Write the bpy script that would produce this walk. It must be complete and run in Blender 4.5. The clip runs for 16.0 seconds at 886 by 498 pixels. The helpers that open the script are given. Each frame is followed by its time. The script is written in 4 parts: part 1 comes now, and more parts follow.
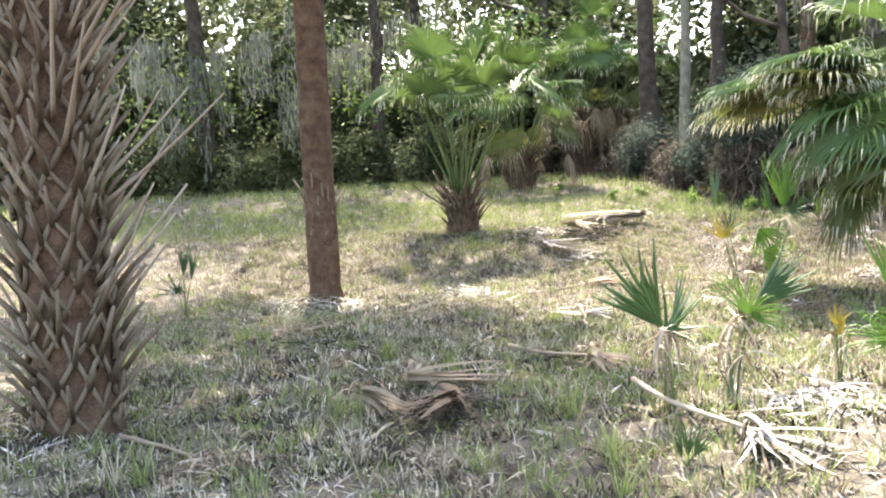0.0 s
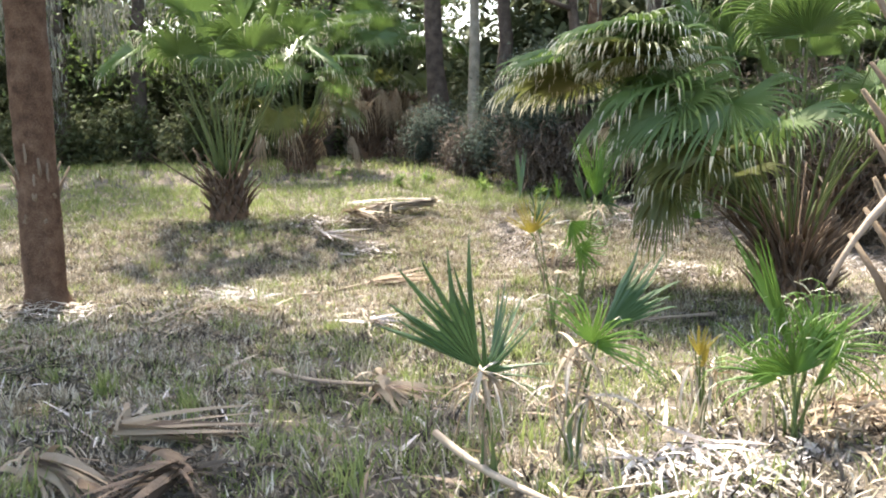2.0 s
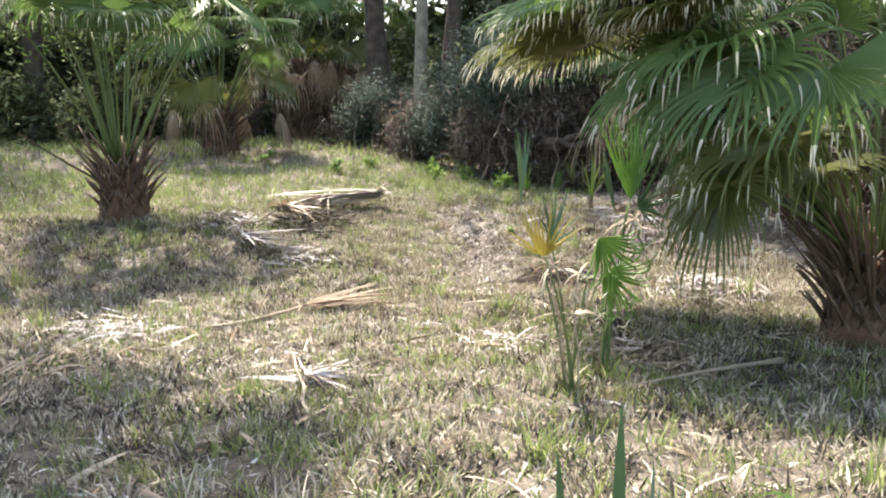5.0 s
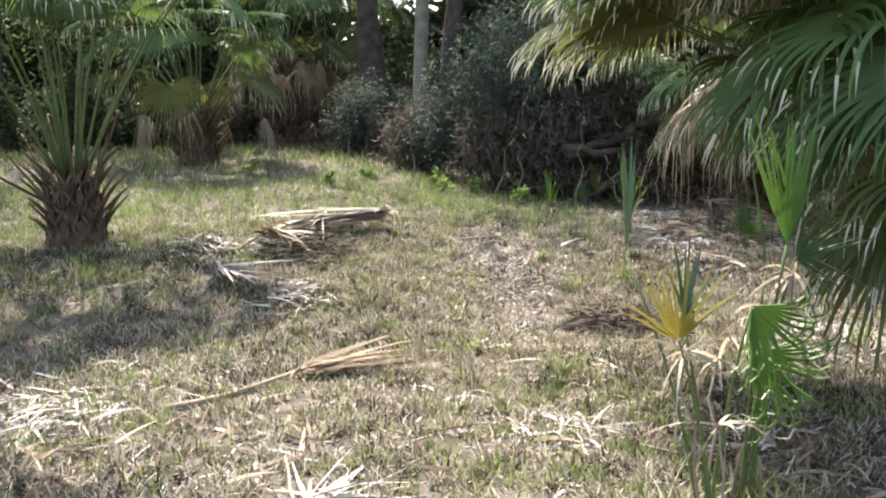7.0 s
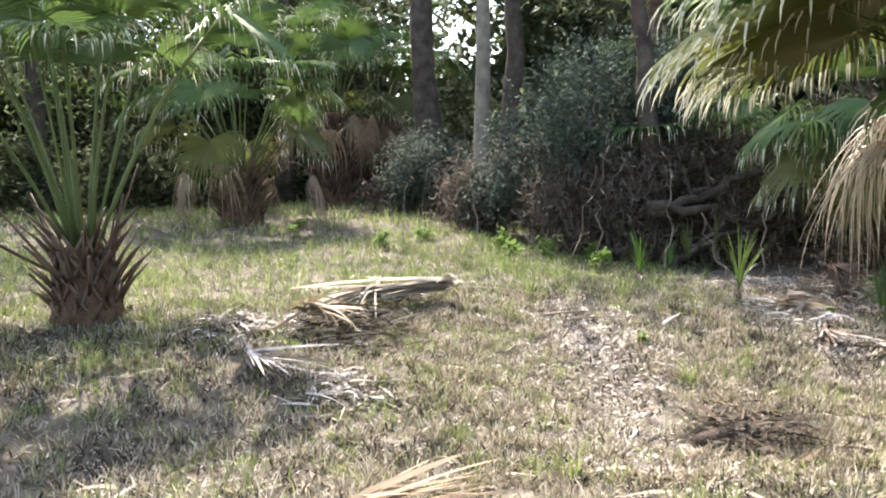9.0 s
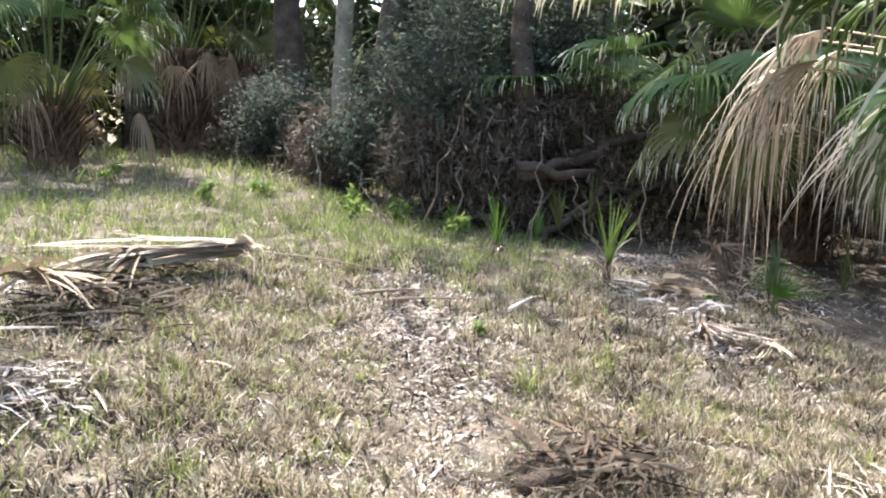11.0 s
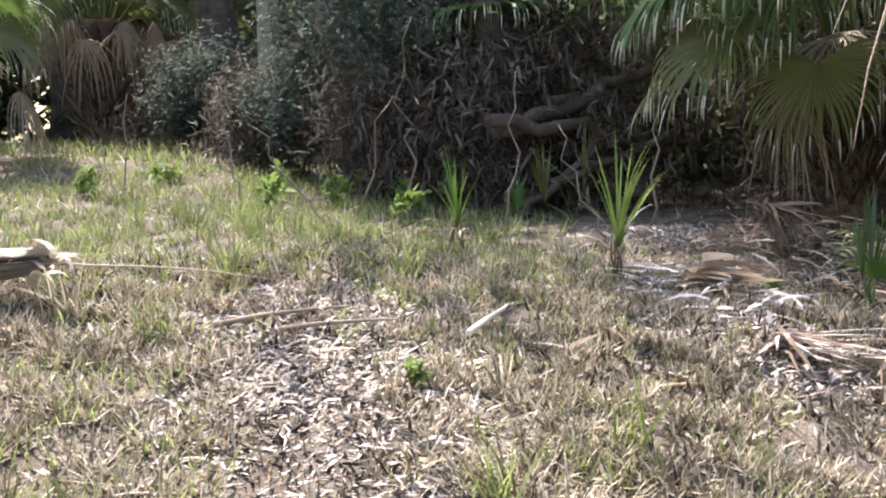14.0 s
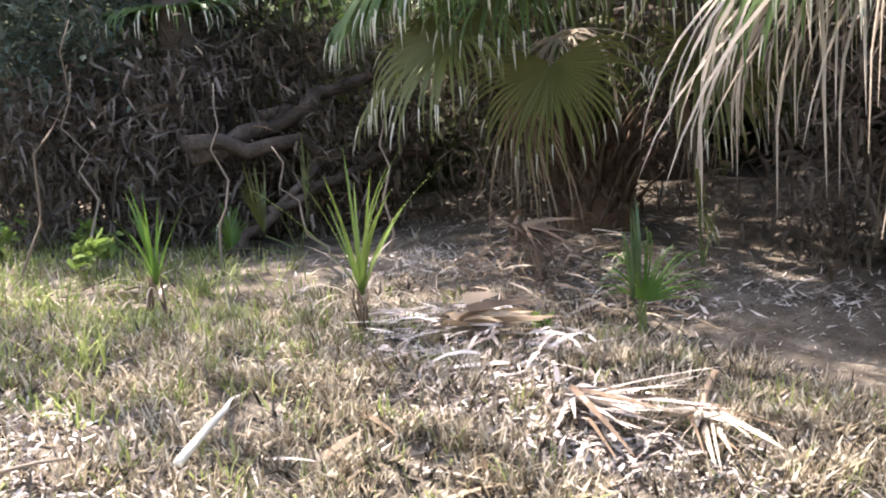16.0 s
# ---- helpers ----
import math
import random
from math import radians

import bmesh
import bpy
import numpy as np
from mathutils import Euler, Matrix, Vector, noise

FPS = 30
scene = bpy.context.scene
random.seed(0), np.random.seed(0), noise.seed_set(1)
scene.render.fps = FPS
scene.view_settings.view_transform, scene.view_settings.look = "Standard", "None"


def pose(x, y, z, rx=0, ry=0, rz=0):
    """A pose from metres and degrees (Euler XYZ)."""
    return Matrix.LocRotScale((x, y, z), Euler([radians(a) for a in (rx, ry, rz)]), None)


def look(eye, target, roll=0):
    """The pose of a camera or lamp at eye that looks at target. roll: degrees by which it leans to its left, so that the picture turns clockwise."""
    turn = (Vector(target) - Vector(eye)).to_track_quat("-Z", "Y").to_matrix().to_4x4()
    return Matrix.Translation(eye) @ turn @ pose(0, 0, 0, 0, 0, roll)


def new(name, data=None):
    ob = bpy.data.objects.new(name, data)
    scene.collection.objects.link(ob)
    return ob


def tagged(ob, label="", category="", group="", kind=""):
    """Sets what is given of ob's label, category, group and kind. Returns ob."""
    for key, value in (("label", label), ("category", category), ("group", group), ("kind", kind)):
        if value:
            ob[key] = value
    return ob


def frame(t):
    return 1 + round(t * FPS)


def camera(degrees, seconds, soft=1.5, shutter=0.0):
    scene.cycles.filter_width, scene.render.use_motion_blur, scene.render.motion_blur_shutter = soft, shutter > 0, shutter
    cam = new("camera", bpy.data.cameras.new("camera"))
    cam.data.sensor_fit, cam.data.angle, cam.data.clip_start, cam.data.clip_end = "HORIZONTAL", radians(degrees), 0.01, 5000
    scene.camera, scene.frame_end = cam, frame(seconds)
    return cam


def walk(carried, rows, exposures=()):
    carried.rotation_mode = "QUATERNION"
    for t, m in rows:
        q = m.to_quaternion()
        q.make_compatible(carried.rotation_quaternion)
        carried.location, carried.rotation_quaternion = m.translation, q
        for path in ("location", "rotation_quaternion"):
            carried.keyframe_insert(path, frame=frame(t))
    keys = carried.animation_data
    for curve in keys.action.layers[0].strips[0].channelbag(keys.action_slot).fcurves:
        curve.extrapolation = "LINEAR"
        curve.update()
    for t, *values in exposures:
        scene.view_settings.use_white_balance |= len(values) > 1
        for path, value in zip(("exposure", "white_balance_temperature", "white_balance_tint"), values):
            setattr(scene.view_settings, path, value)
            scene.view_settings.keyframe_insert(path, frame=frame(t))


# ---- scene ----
cam = camera(54.3, 16.0, soft=2.0)
PATH = [
    (0, (0.439, 0.067, 1.313), (0.378, 2.055, 1.108), -3.1),
    (0.5, (0.521, 0.52, 1.24), (0.664, 2.503, 1.023), -1.4),
    (1, (0.59, 0.981, 1.238), (0.935, 2.939, 1.02), -1.3),
    (1.5, (0.649, 1.396, 1.209), (1.018, 3.348, 0.979), -2.1),
    (2, (0.67, 1.767, 1.197), (1.099, 3.704, 0.942), -1.4),
    (2.5, (0.708, 2.178, 1.208), (1.277, 4.081, 0.973), -0.6),
    (3, (0.732, 2.544, 1.197), (1.275, 4.453, 0.949), -2.5),
    (3.5, (0.779, 2.915, 1.196), (1.328, 4.82, 0.935), -1.8),
    (4, (0.801, 3.271, 1.229), (1.418, 5.153, 0.947), -1.7),
    (4.2, (0.846, 3.415, 1.178), (1.438, 5.304, 0.897), -1.3),
    (6.3, (1.105, 5.231, 1.203), (1.674, 7.114, 0.841), -0.6),
    (6.5, (1.135, 5.381, 1.185), (1.708, 7.262, 0.816), -1.0),
    (7, (1.178, 5.849, 1.204), (1.787, 7.731, 0.907), -1.1),
    (7.5, (1.203, 6.234, 1.205), (1.773, 8.132, 0.94), -0.6),
    (8, (1.274, 6.625, 1.209), (1.716, 8.566, 1.015), -1.2),
    (8.5, (1.317, 6.969, 1.168), (1.746, 8.917, 1.017), -1.7),
    (9, (1.433, 7.308, 1.163), (1.936, 9.237, 1.001), -1.6),
    (9.5, (1.655, 7.677, 1.145), (2.167, 9.603, 0.98), -2.0),
    (10, (1.903, 8.025, 1.07), (2.588, 9.89, 0.84), -0.9),
    (10.2, (2.009, 8.162, 1.075), (2.751, 10.005, 0.843), 1.2),
    (12.3, (3.323, 9.577, 0.771), (3.927, 11.463, 0.49), -0.5),
    (12.5, (3.389, 9.735, 0.761), (3.951, 11.633, 0.475), -1.1),
    (13, (3.491, 10.046, 0.74), (4.029, 11.951, 0.452), -0.5),
    (13.5, (3.553, 10.365, 0.739), (4.151, 12.253, 0.456), -2.2),
    (14, (3.651, 10.612, 0.757), (4.386, 12.45, 0.467), -2.3),
    (14.5, (3.792, 10.886, 0.772), (4.682, 12.654, 0.489), -2.2),
    (15, (3.867, 11.086, 0.783), (4.898, 12.777, 0.502), -3.5),
    (15.5, (3.967, 11.27, 0.817), (5.146, 12.858, 0.521), -4.4),
    (16, (4.109, 11.459, 0.834), (5.387, 12.963, 0.515), -5.2),
]
walk(cam, [(t, look(eye, target, roll)) for t, eye, target, roll in PATH], [(0, 2.84, 6950, 8), (1, 2.64, 6950, 8.5), (2.5, 2.46, 6850, 9), (4.2, 2.42, 6800, 9), (7, 2.1, 6650, 9), (8.5, 2.34, 6650, 9.5), (10, 2.42, 6550, 10), (13, 2.12, 6450, 14), (16, 2.66, 6800, 17)])

# ---- light ----
SUN_AZ, SUN_EL = radians(-6), radians(60)     # azimuth clockwise from +y
world = bpy.data.worlds.new("sky")
scene.world = world
world.use_nodes = True
wn = world.node_tree
sky = wn.nodes.new("ShaderNodeTexSky")
sky.sky_type, sky.sun_disc = "NISHITA", False
sky.sun_elevation, sky.sun_rotation = SUN_EL, SUN_AZ
sky.dust_density, sky.air_density = 3.0, 1.2
bg = wn.nodes["Background"]
bg.inputs["Strength"].default_value = 0.15
wn.links.new(sky.outputs["Color"], bg.inputs["Color"])
sun_data = bpy.data.lights.new("sun", "SUN")
sun_data.energy, sun_data.angle, sun_data.color = 3.2, radians(0.6), (1.0, 0.95, 0.86)
sun = new("sun", sun_data)
to_sun = Vector((math.sin(SUN_AZ) * math.cos(SUN_EL), math.cos(SUN_AZ) * math.cos(SUN_EL), math.sin(SUN_EL)))
sun.matrix_world = look(to_sun * 60, (0, 0, 0))


# ---- materials ----
def material(name, colours, rough=0.7, scale=8.0, translucent=0.0, spread="island", bump=0.0, gloss=0.3, fine=60.0):
    """A two-scale noise material; colours is a ramp of 2 to 4 colours, shifted per piece."""
    m = bpy.data.materials.new(name)
    m.use_nodes = True
    nt = m.node_tree
    b = nt.nodes["Principled BSDF"]
    co = nt.nodes.new("ShaderNodeTexCoord")
    n1 = nt.nodes.new("ShaderNodeTexNoise")
    n1.inputs["Scale"].default_value, n1.inputs["Detail"].default_value = scale, 6
    nt.links.new(co.outputs["Object"], n1.inputs["Vector"])
    n2 = nt.nodes.new("ShaderNodeTexNoise")
    n2.inputs["Scale"].default_value, n2.inputs["Detail"].default_value = fine, 4
    nt.links.new(co.outputs["Object"], n2.inputs["Vector"])
    mix = nt.nodes.new("ShaderNodeMath")
    mix.operation = "MULTIPLY_ADD"
    nt.links.new(n1.outputs["Fac"], mix.inputs[0])
    mix.inputs[1].default_value = 0.6
    half = nt.nodes.new("ShaderNodeMath")
    half.operation = "MULTIPLY"
    half.inputs[1].default_value = 0.4
    nt.links.new(n2.outputs["Fac"], half.inputs[0])
    nt.links.new(half.outputs[0], mix.inputs[2])
    last = mix.outputs[0]
    if spread:
        if spread == "island":
            g = nt.nodes.new("ShaderNodeNewGeometry")
            rnd = g.outputs["Random Per Island"]
        else:
            g = nt.nodes.new("ShaderNodeObjectInfo")
            rnd = g.outputs["Random"]
        mm = nt.nodes.new("ShaderNodeMix")
        mm.data_type = "FLOAT"
        mm.inputs[0].default_value = 0.7 if spread == "island" else 0.4
        nt.links.new(last, mm.inputs[2])
        nt.links.new(rnd, mm.inputs[3])
        last = mm.outputs[0]
    ramp = nt.nodes.new("ShaderNodeValToRGB")
    e = ramp.color_ramp.elements
    lo, hi = (0.05, 0.95) if spread else (0.32, 0.68)
    while len(e) < len(colours):
        e.new(0.5)
    for i, c in enumerate(colours):
        e[i].position = lo + (hi - lo) * i / (len(colours) - 1)
        e[i].color = (*c, 1)
    nt.links.new(last, ramp.inputs["Fac"])
    nt.links.new(ramp.outputs["Color"], b.inputs["Base Color"])
    b.inputs["Roughness"].default_value = rough
    b.inputs["Specular IOR Level"].default_value = gloss
    if bump:
        bp = nt.nodes.new("ShaderNodeBump")
        bp.inputs["Strength"].default_value, bp.inputs["Distance"].default_value = bump, 0.03
        nt.links.new(mix.outputs[0], bp.inputs["Height"])
        nt.links.new(bp.outputs["Normal"], b.inputs["Normal"])
    if translucent:
        tr = nt.nodes.new("ShaderNodeBsdfTranslucent")
        nt.links.new(ramp.outputs["Color"], tr.inputs["Color"])
        ms = nt.nodes.new("ShaderNodeMixShader")
        ms.inputs[0].default_value = translucent
        nt.links.new(b.outputs[0], ms.inputs[1])
        nt.links.new(tr.outputs[0], ms.inputs[2])
        nt.links.new(ms.outputs[0], nt.nodes["Material Output"].inputs["Surface"])
    return m


M_SOIL = material("soil_and_thatch", [(0.05, 0.041, 0.033), (0.115, 0.096, 0.077), (0.22, 0.192, 0.16)], 0.95, 6.0, 0, "", 1.0, 0.1, 70)
M_GREEN_GRASS = material("green_grass", [(0.09, 0.12, 0.036), (0.19, 0.235, 0.075), (0.34, 0.37, 0.16)], 0.6, 3, 0.45)
M_DRY_GRASS = material("dry_grass", [(0.065, 0.05, 0.034), (0.185, 0.15, 0.102), (0.40, 0.345, 0.255), (0.66, 0.605, 0.51)], 0.75, 3, 0.2)
M_LITTER = material("bleached_litter", [(0.10, 0.08, 0.07), (0.28, 0.235, 0.21), (0.50, 0.445, 0.41), (0.72, 0.67, 0.63)], 0.6, 5, 0.05)
M_DEAD = material("dead_frond", [(0.07, 0.045, 0.03), (0.18, 0.125, 0.08), (0.34, 0.26, 0.18), (0.52, 0.45, 0.36)], 0.55, 6, 0.15, "island", 0.2)
M_FAN = material("palm_fan_green", [(0.055, 0.095, 0.026), (0.09, 0.145, 0.04), (0.135, 0.205, 0.06)], 0.45, 3, 0.32, "object", 0.1, 0.4)
M_FAN_DEEP = material("young_fan_green", [(0.035, 0.068, 0.028), (0.06, 0.105, 0.042), (0.095, 0.15, 0.06)], 0.4, 3, 0.2, "object", 0.1, 0.5)
M_FAN_YELLOW = material("palm_fan_yellow", [(0.20, 0.17, 0.035), (0.28, 0.23, 0.045), (0.22, 0.14, 0.04)], 0.45, 5, 0.35)
M_FAN_OLIVE = material("palm_fan_olive", [(0.09, 0.105, 0.03), (0.14, 0.155, 0.045), (0.20, 0.20, 0.07)], 0.4, 3, 0.4, "object", 0.1, 0.5)
M_PETIOLE = material("petiole_green", [(0.05, 0.07, 0.022), (0.09, 0.12, 0.04), (0.16, 0.17, 0.07)], 0.5, 6, 0, "object", 0.2, 0.25)
M_PETIOLE_DEAD = material("petiole_dead", [(0.16, 0.11, 0.075), (0.30, 0.23, 0.17), (0.46, 0.39, 0.31)], 0.6, 6, 0, "object", 0.3)
M_BOOT = material("palm_boot", [(0.10, 0.068, 0.045), (0.175, 0.128, 0.088), (0.29, 0.23, 0.17)], 0.8, 9, 0, "object", 0.5)
M_HANG = material("bleached_hanging_leaf", [(0.10, 0.075, 0.05), (0.24, 0.19, 0.14), (0.46, 0.40, 0.33), (0.66, 0.61, 0.54)], 0.5, 6, 0.15, "island", 0.2)
M_STUB = material("brown_leaf_stub", [(0.06, 0.04, 0.028), (0.12, 0.08, 0.055), (0.2, 0.145, 0.1)], 0.8, 9, 0, "object", 0.5)
M_FIBRE = material("palm_fibre_bark", [(0.05, 0.03, 0.02), (0.115, 0.068, 0.045), (0.19, 0.125, 0.085)], 0.95, 7, 0, "", 1.0, 0.1)
M_BARK = material("dark_bark", [(0.035, 0.027, 0.022), (0.085, 0.066, 0.055), (0.15, 0.12, 0.10)], 0.95, 5, 0, "", 1.0, 0.1)
M_PALE_BARK = material("pale_bark", [(0.13, 0.115, 0.09), (0.23, 0.205, 0.165), (0.33, 0.3, 0.25)], 0.9, 5, 0, "", 0.7, 0.1)
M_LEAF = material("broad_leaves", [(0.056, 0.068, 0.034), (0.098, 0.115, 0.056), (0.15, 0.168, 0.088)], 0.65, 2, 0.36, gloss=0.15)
# lighter leaf green: fresh plants, and sunlight put into the far foliage's colour
M_LEAF_LIGHT = material("light_green_and_sunlit_leaves", [(0.08, 0.13, 0.03), (0.14, 0.21, 0.05), (0.22, 0.29, 0.09)], 0.6, 2, 0.4, gloss=0.2)
M_LEAF_GREY = material("grey_green_leaves", [(0.042, 0.058, 0.045), (0.075, 0.098, 0.078), (0.115, 0.14, 0.115)], 0.8, 2, 0.25, gloss=0.1)
M_SPROUT = material("sprout_green", [(0.05, 0.11, 0.02), (0.09, 0.17, 0.032), (0.15, 0.25, 0.055)], 0.5, 4, 0.3)
M_TWIG = material("bare_twigs", [(0.09, 0.07, 0.055), (0.19, 0.15, 0.12), (0.33, 0.28, 0.23)], 0.9, 5, 0)
M_MOSS = material("hanging_moss", [(0.12, 0.12, 0.10), (0.22, 0.22, 0.185), (0.33, 0.33, 0.28)], 0.95, 5, 0.3)
# near-black: rotten leaves, and shade put in colour under fans and between tufts
M_ROT_SHADE = material("rotten_leaves_and_shade", [(0.025, 0.02, 0.015), (0.05, 0.04, 0.03), (0.09, 0.075, 0.06)], 0.95, 5, 0)
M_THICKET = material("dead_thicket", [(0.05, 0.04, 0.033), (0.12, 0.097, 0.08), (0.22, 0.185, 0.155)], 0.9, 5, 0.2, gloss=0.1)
# pale colour that paints the sun's glint on drooping green leaf tips
M_SUNLIT_TIP = material("sunlit_pale_leaf_tip", [(0.32, 0.31, 0.20), (0.54, 0.52, 0.40), (0.70, 0.68, 0.58)], 0.35, 6, 0.3, "island", 0.1, 0.5)
TIP_MATERIALS = {m.name: M_SUNLIT_TIP if m in (M_FAN, M_FAN_OLIVE, M_FAN_DEEP, M_SPROUT) else m for m in (M_FAN, M_FAN_DEEP, M_SPROUT, M_FAN_OLIVE, M_FAN_YELLOW, M_DEAD, M_HANG, M_LITTER)}
M_WHITE = material("bleached_bark_chip", [(0.55, 0.5, 0.43), (0.7, 0.66, 0.58)], 0.8, 9, 0, "", 0.4)


# ---- mesh helpers ----
rng = np.random.default_rng(7)


def quads(name, verts, faces, mats, index=None, smooth=True):
    """A mesh from arrays: verts (n, 3), faces (m, 4)."""
    me = bpy.data.meshes.new(name)
    verts, faces = np.asarray(verts, np.float32), np.asarray(faces, np.int32)
    me.vertices.add(len(verts))
    me.vertices.foreach_set("co", verts.ravel())
    me.loops.add(faces.size)
    me.loops.foreach_set("vertex_index", faces.ravel())
    me.polygons.add(len(faces))
    me.polygons.foreach_set("loop_start", np.arange(0, faces.size, faces.shape[1], dtype=np.int32))
    for m in mats:
        me.materials.append(m)
    if index is not None:
        me.polygons.foreach_set("material_index", np.asarray(index, np.int32))
    me.polygons.foreach_set("use_smooth", np.full(len(faces), smooth))
    me.update(calc_edges=True)
    return me


def strip_arrays(root, head, length, width, rise, curl, rows=3, twist=None):
    """Tapering blades: root (n,3), heading, starting elevation (rise) and downward bend (curl) in radians."""
    n = len(root)
    f = np.linspace(0, 1, rows + 1)
    p = np.array(root, float)
    out = np.zeros((n, rows + 1, 2, 3))
    side = np.stack([-np.sin(head), np.cos(head), np.zeros(n)], 1)
    if twist is not None:
        side[:, 2] = np.sin(twist)
    for i in range(rows + 1):
        w = width * (1 - f[i]) ** 0.6 * 0.5 * (1 if i else 0.7) + 0.0005
        out[:, i, 0] = p - side * w[:, None]
        out[:, i, 1] = p + side * w[:, None]
        e = rise - curl * f[i]
        d = np.stack([np.cos(head) * np.cos(e), np.sin(head) * np.cos(e), np.sin(e)], 1)
        p = p + d * (length / rows)[:, None]
    base = (np.arange(n) * (rows + 1) * 2)[:, None]
    k = np.arange(rows) * 2
    fc = np.stack([base + k, base + k + 1, base + k + 3, base + k + 2], 2).reshape(-1, 4)
    return out.reshape(-1, 3), fc


def tube_arrays(points, radii, sides=7, wobble=0.0, seed=0):
    """A closed tube round a polyline."""
    r = np.random.default_rng(seed)
    pts, radii = np.asarray(points, float), np.asarray(radii, float)
    n = len(pts)
    t = np.gradient(pts, axis=0)
    t /= np.linalg.norm(t, axis=1)[:, None] + 1e-9
    ref = np.where(np.abs(t[:, 2:3]) > 0.9, [[1.0, 0, 0]], [[0, 0, 1.0]])
    a = np.cross(t, ref)
    a /= np.linalg.norm(a, axis=1)[:, None] + 1e-9
    b = np.cross(t, a)
    ang = np.linspace(0, 2 * np.pi, sides, endpoint=False)
    rad = radii[:, None] * (1 + wobble * r.uniform(-1, 1, (n, sides)))
    v = pts[:, None] + rad[..., None] * (a[:, None] * np.cos(ang)[None, :, None] + b[:, None] * np.sin(ang)[None, :, None])
    v = v.reshape(-1, 3)
    i, j = np.meshgrid(np.arange(n - 1), np.arange(sides), indexing="ij")
    k = (j + 1) % sides
    f = np.stack([i * sides + j, i * sides + k, (i + 1) * sides + k, (i + 1) * sides + j], 2).reshape(-1, 4)
    v = np.vstack([v, pts[:1], pts[-1:]])
    c0, c1 = len(v) - 2, len(v) - 1
    caps = [(c1, (n - 1) * sides + q, (n - 1) * sides + (q + 1) % sides, (n - 1) * sides + (q + 2) % sides) for q in range(0, sides, 2)]
    caps += [(c0, (q + 2) % sides, (q + 1) % sides, q) for q in range(0, sides, 2)]
    return v, np.vstack([f, np.array(caps)])


def limb_points(a, b, seed, n=8, sway=0.12):
    g = np.random.default_rng(seed)
    a, b = np.array(a, float), np.array(b, float)
    t = np.linspace(0, 1, n)[:, None]
    j = g.normal(0, sway, (n, 3)) * np.linalg.norm(b - a) * 0.3
    j[0] = j[-1] = 0
    return a + (b - a) * t + j


def join(chunks):
    vs, fs, off = [], [], 0
    for v, f in chunks:
        vs.append(v)
        fs.append(np.asarray(f) + off)
        off += len(v)
    return np.vstack(vs), np.vstack(fs)


def part(name, me, parent, label="", m=None):
    ob = new(name, me)
    ob.parent = parent
    if m is not None:
        ob.matrix_basis = m
    if label:
        ob["label"] = label
    return ob


def thing(name, x, y, z, label, category, group="", kind="", turn=0.0, scale=1.0):
    ob = new(name)
    ob.empty_display_size = 0.2
    ob.matrix_basis = pose(x, y, z, 0, 0, turn) @ Matrix.Diagonal((scale, scale, scale, 1))
    return tagged(ob, label, category, group, kind)


def single(name, me, x, y, z, label, category, group="", kind="", turn=0.0):
    ob = new(name, me)
    ob.matrix_basis = pose(x, y, z, 0, 0, turn)
    return tagged(ob, label, category, group, kind)


# ---- ground ----
def step(a, b, v):
    u = np.clip((np.asarray(v, float) - a) / (b - a), 0, 1)
    return u * u * (3 - 2 * u)


def ground_z(x, y):
    x, y = np.asarray(x, float), np.asarray(y, float)
    z = -0.46 + 0.52 * step(11.8, 15.3, y) * (1 - 0.30 * step(4.6, 6.4, x))
    z = z + 0.5 * step(15.5, 24, y) * (1 - 0.75 * step(5, 8, x))
    z = z + 0.36 * np.exp(-((x - 2.9) ** 2 / 3.5 + (y - 4.6) ** 2 / 3.5))
    z = z - 0.13 * np.exp(-((x + 1.7) ** 2 / 1.5 + (y - 12.0) ** 2 / 1.8))
    z = z + 0.025 * np.sin(1.7 * x + 0.6) * np.sin(1.3 * y) + 0.02 * np.sin(3.1 * x + 1.9 * y)
    return z


def gz(x, y):
    return float(ground_z(x, y))


ax = np.concatenate([[-600, -200, -80, -40], np.linspace(-24, 26, 140), [42, 80, 200, 600]])
ay = np.concatenate([[-600, -200, -60, -20], np.linspace(-6, 45, 150), [60, 90, 200, 600]])
gx, gy = np.meshgrid(ax, ay, indexing="ij")
gv = np.stack([gx, gy, ground_z(gx, gy) + rng.normal(0, 0.006, gx.shape)], 2).reshape(-1, 3)
nx, ny = gx.shape
ii, jj = np.meshgrid(np.arange(nx - 1), np.arange(ny - 1), indexing="ij")
gf = np.stack([ii * ny + jj, (ii + 1) * ny + jj, (ii + 1) * ny + jj + 1, ii * ny + jj + 1], 2).reshape(-1, 4)
ground = single("ground", quads("ground", gv, gf, [M_SOIL]), 0, 0, 0, "brown sandy soil under matted dry thatch", "ground", kind="structure")


def patch(x, y, scale, seed):
    """Smooth 0..1 field of soft patches."""
    s = np.random.default_rng(seed)
    v = np.zeros(np.shape(x))
    for i in range(7):
        k = s.normal(0, 1, 2) / scale
        v = v + np.sin(k[0] * x + k[1] * y + s.uniform(0, 6.28))
    return 1 / (1 + np.exp(-v * 0.9))


def wood_edge(y):
    """How far to the right the open grass reaches."""
    return np.interp(y, [4, 9, 12, 13.2, 14.2, 14.9, 16, 20, 26, 34], [6.2, 6.6, 7.7, 7.6, 7.0, 6.5, 6.7, 7.2, 7.2, 6])


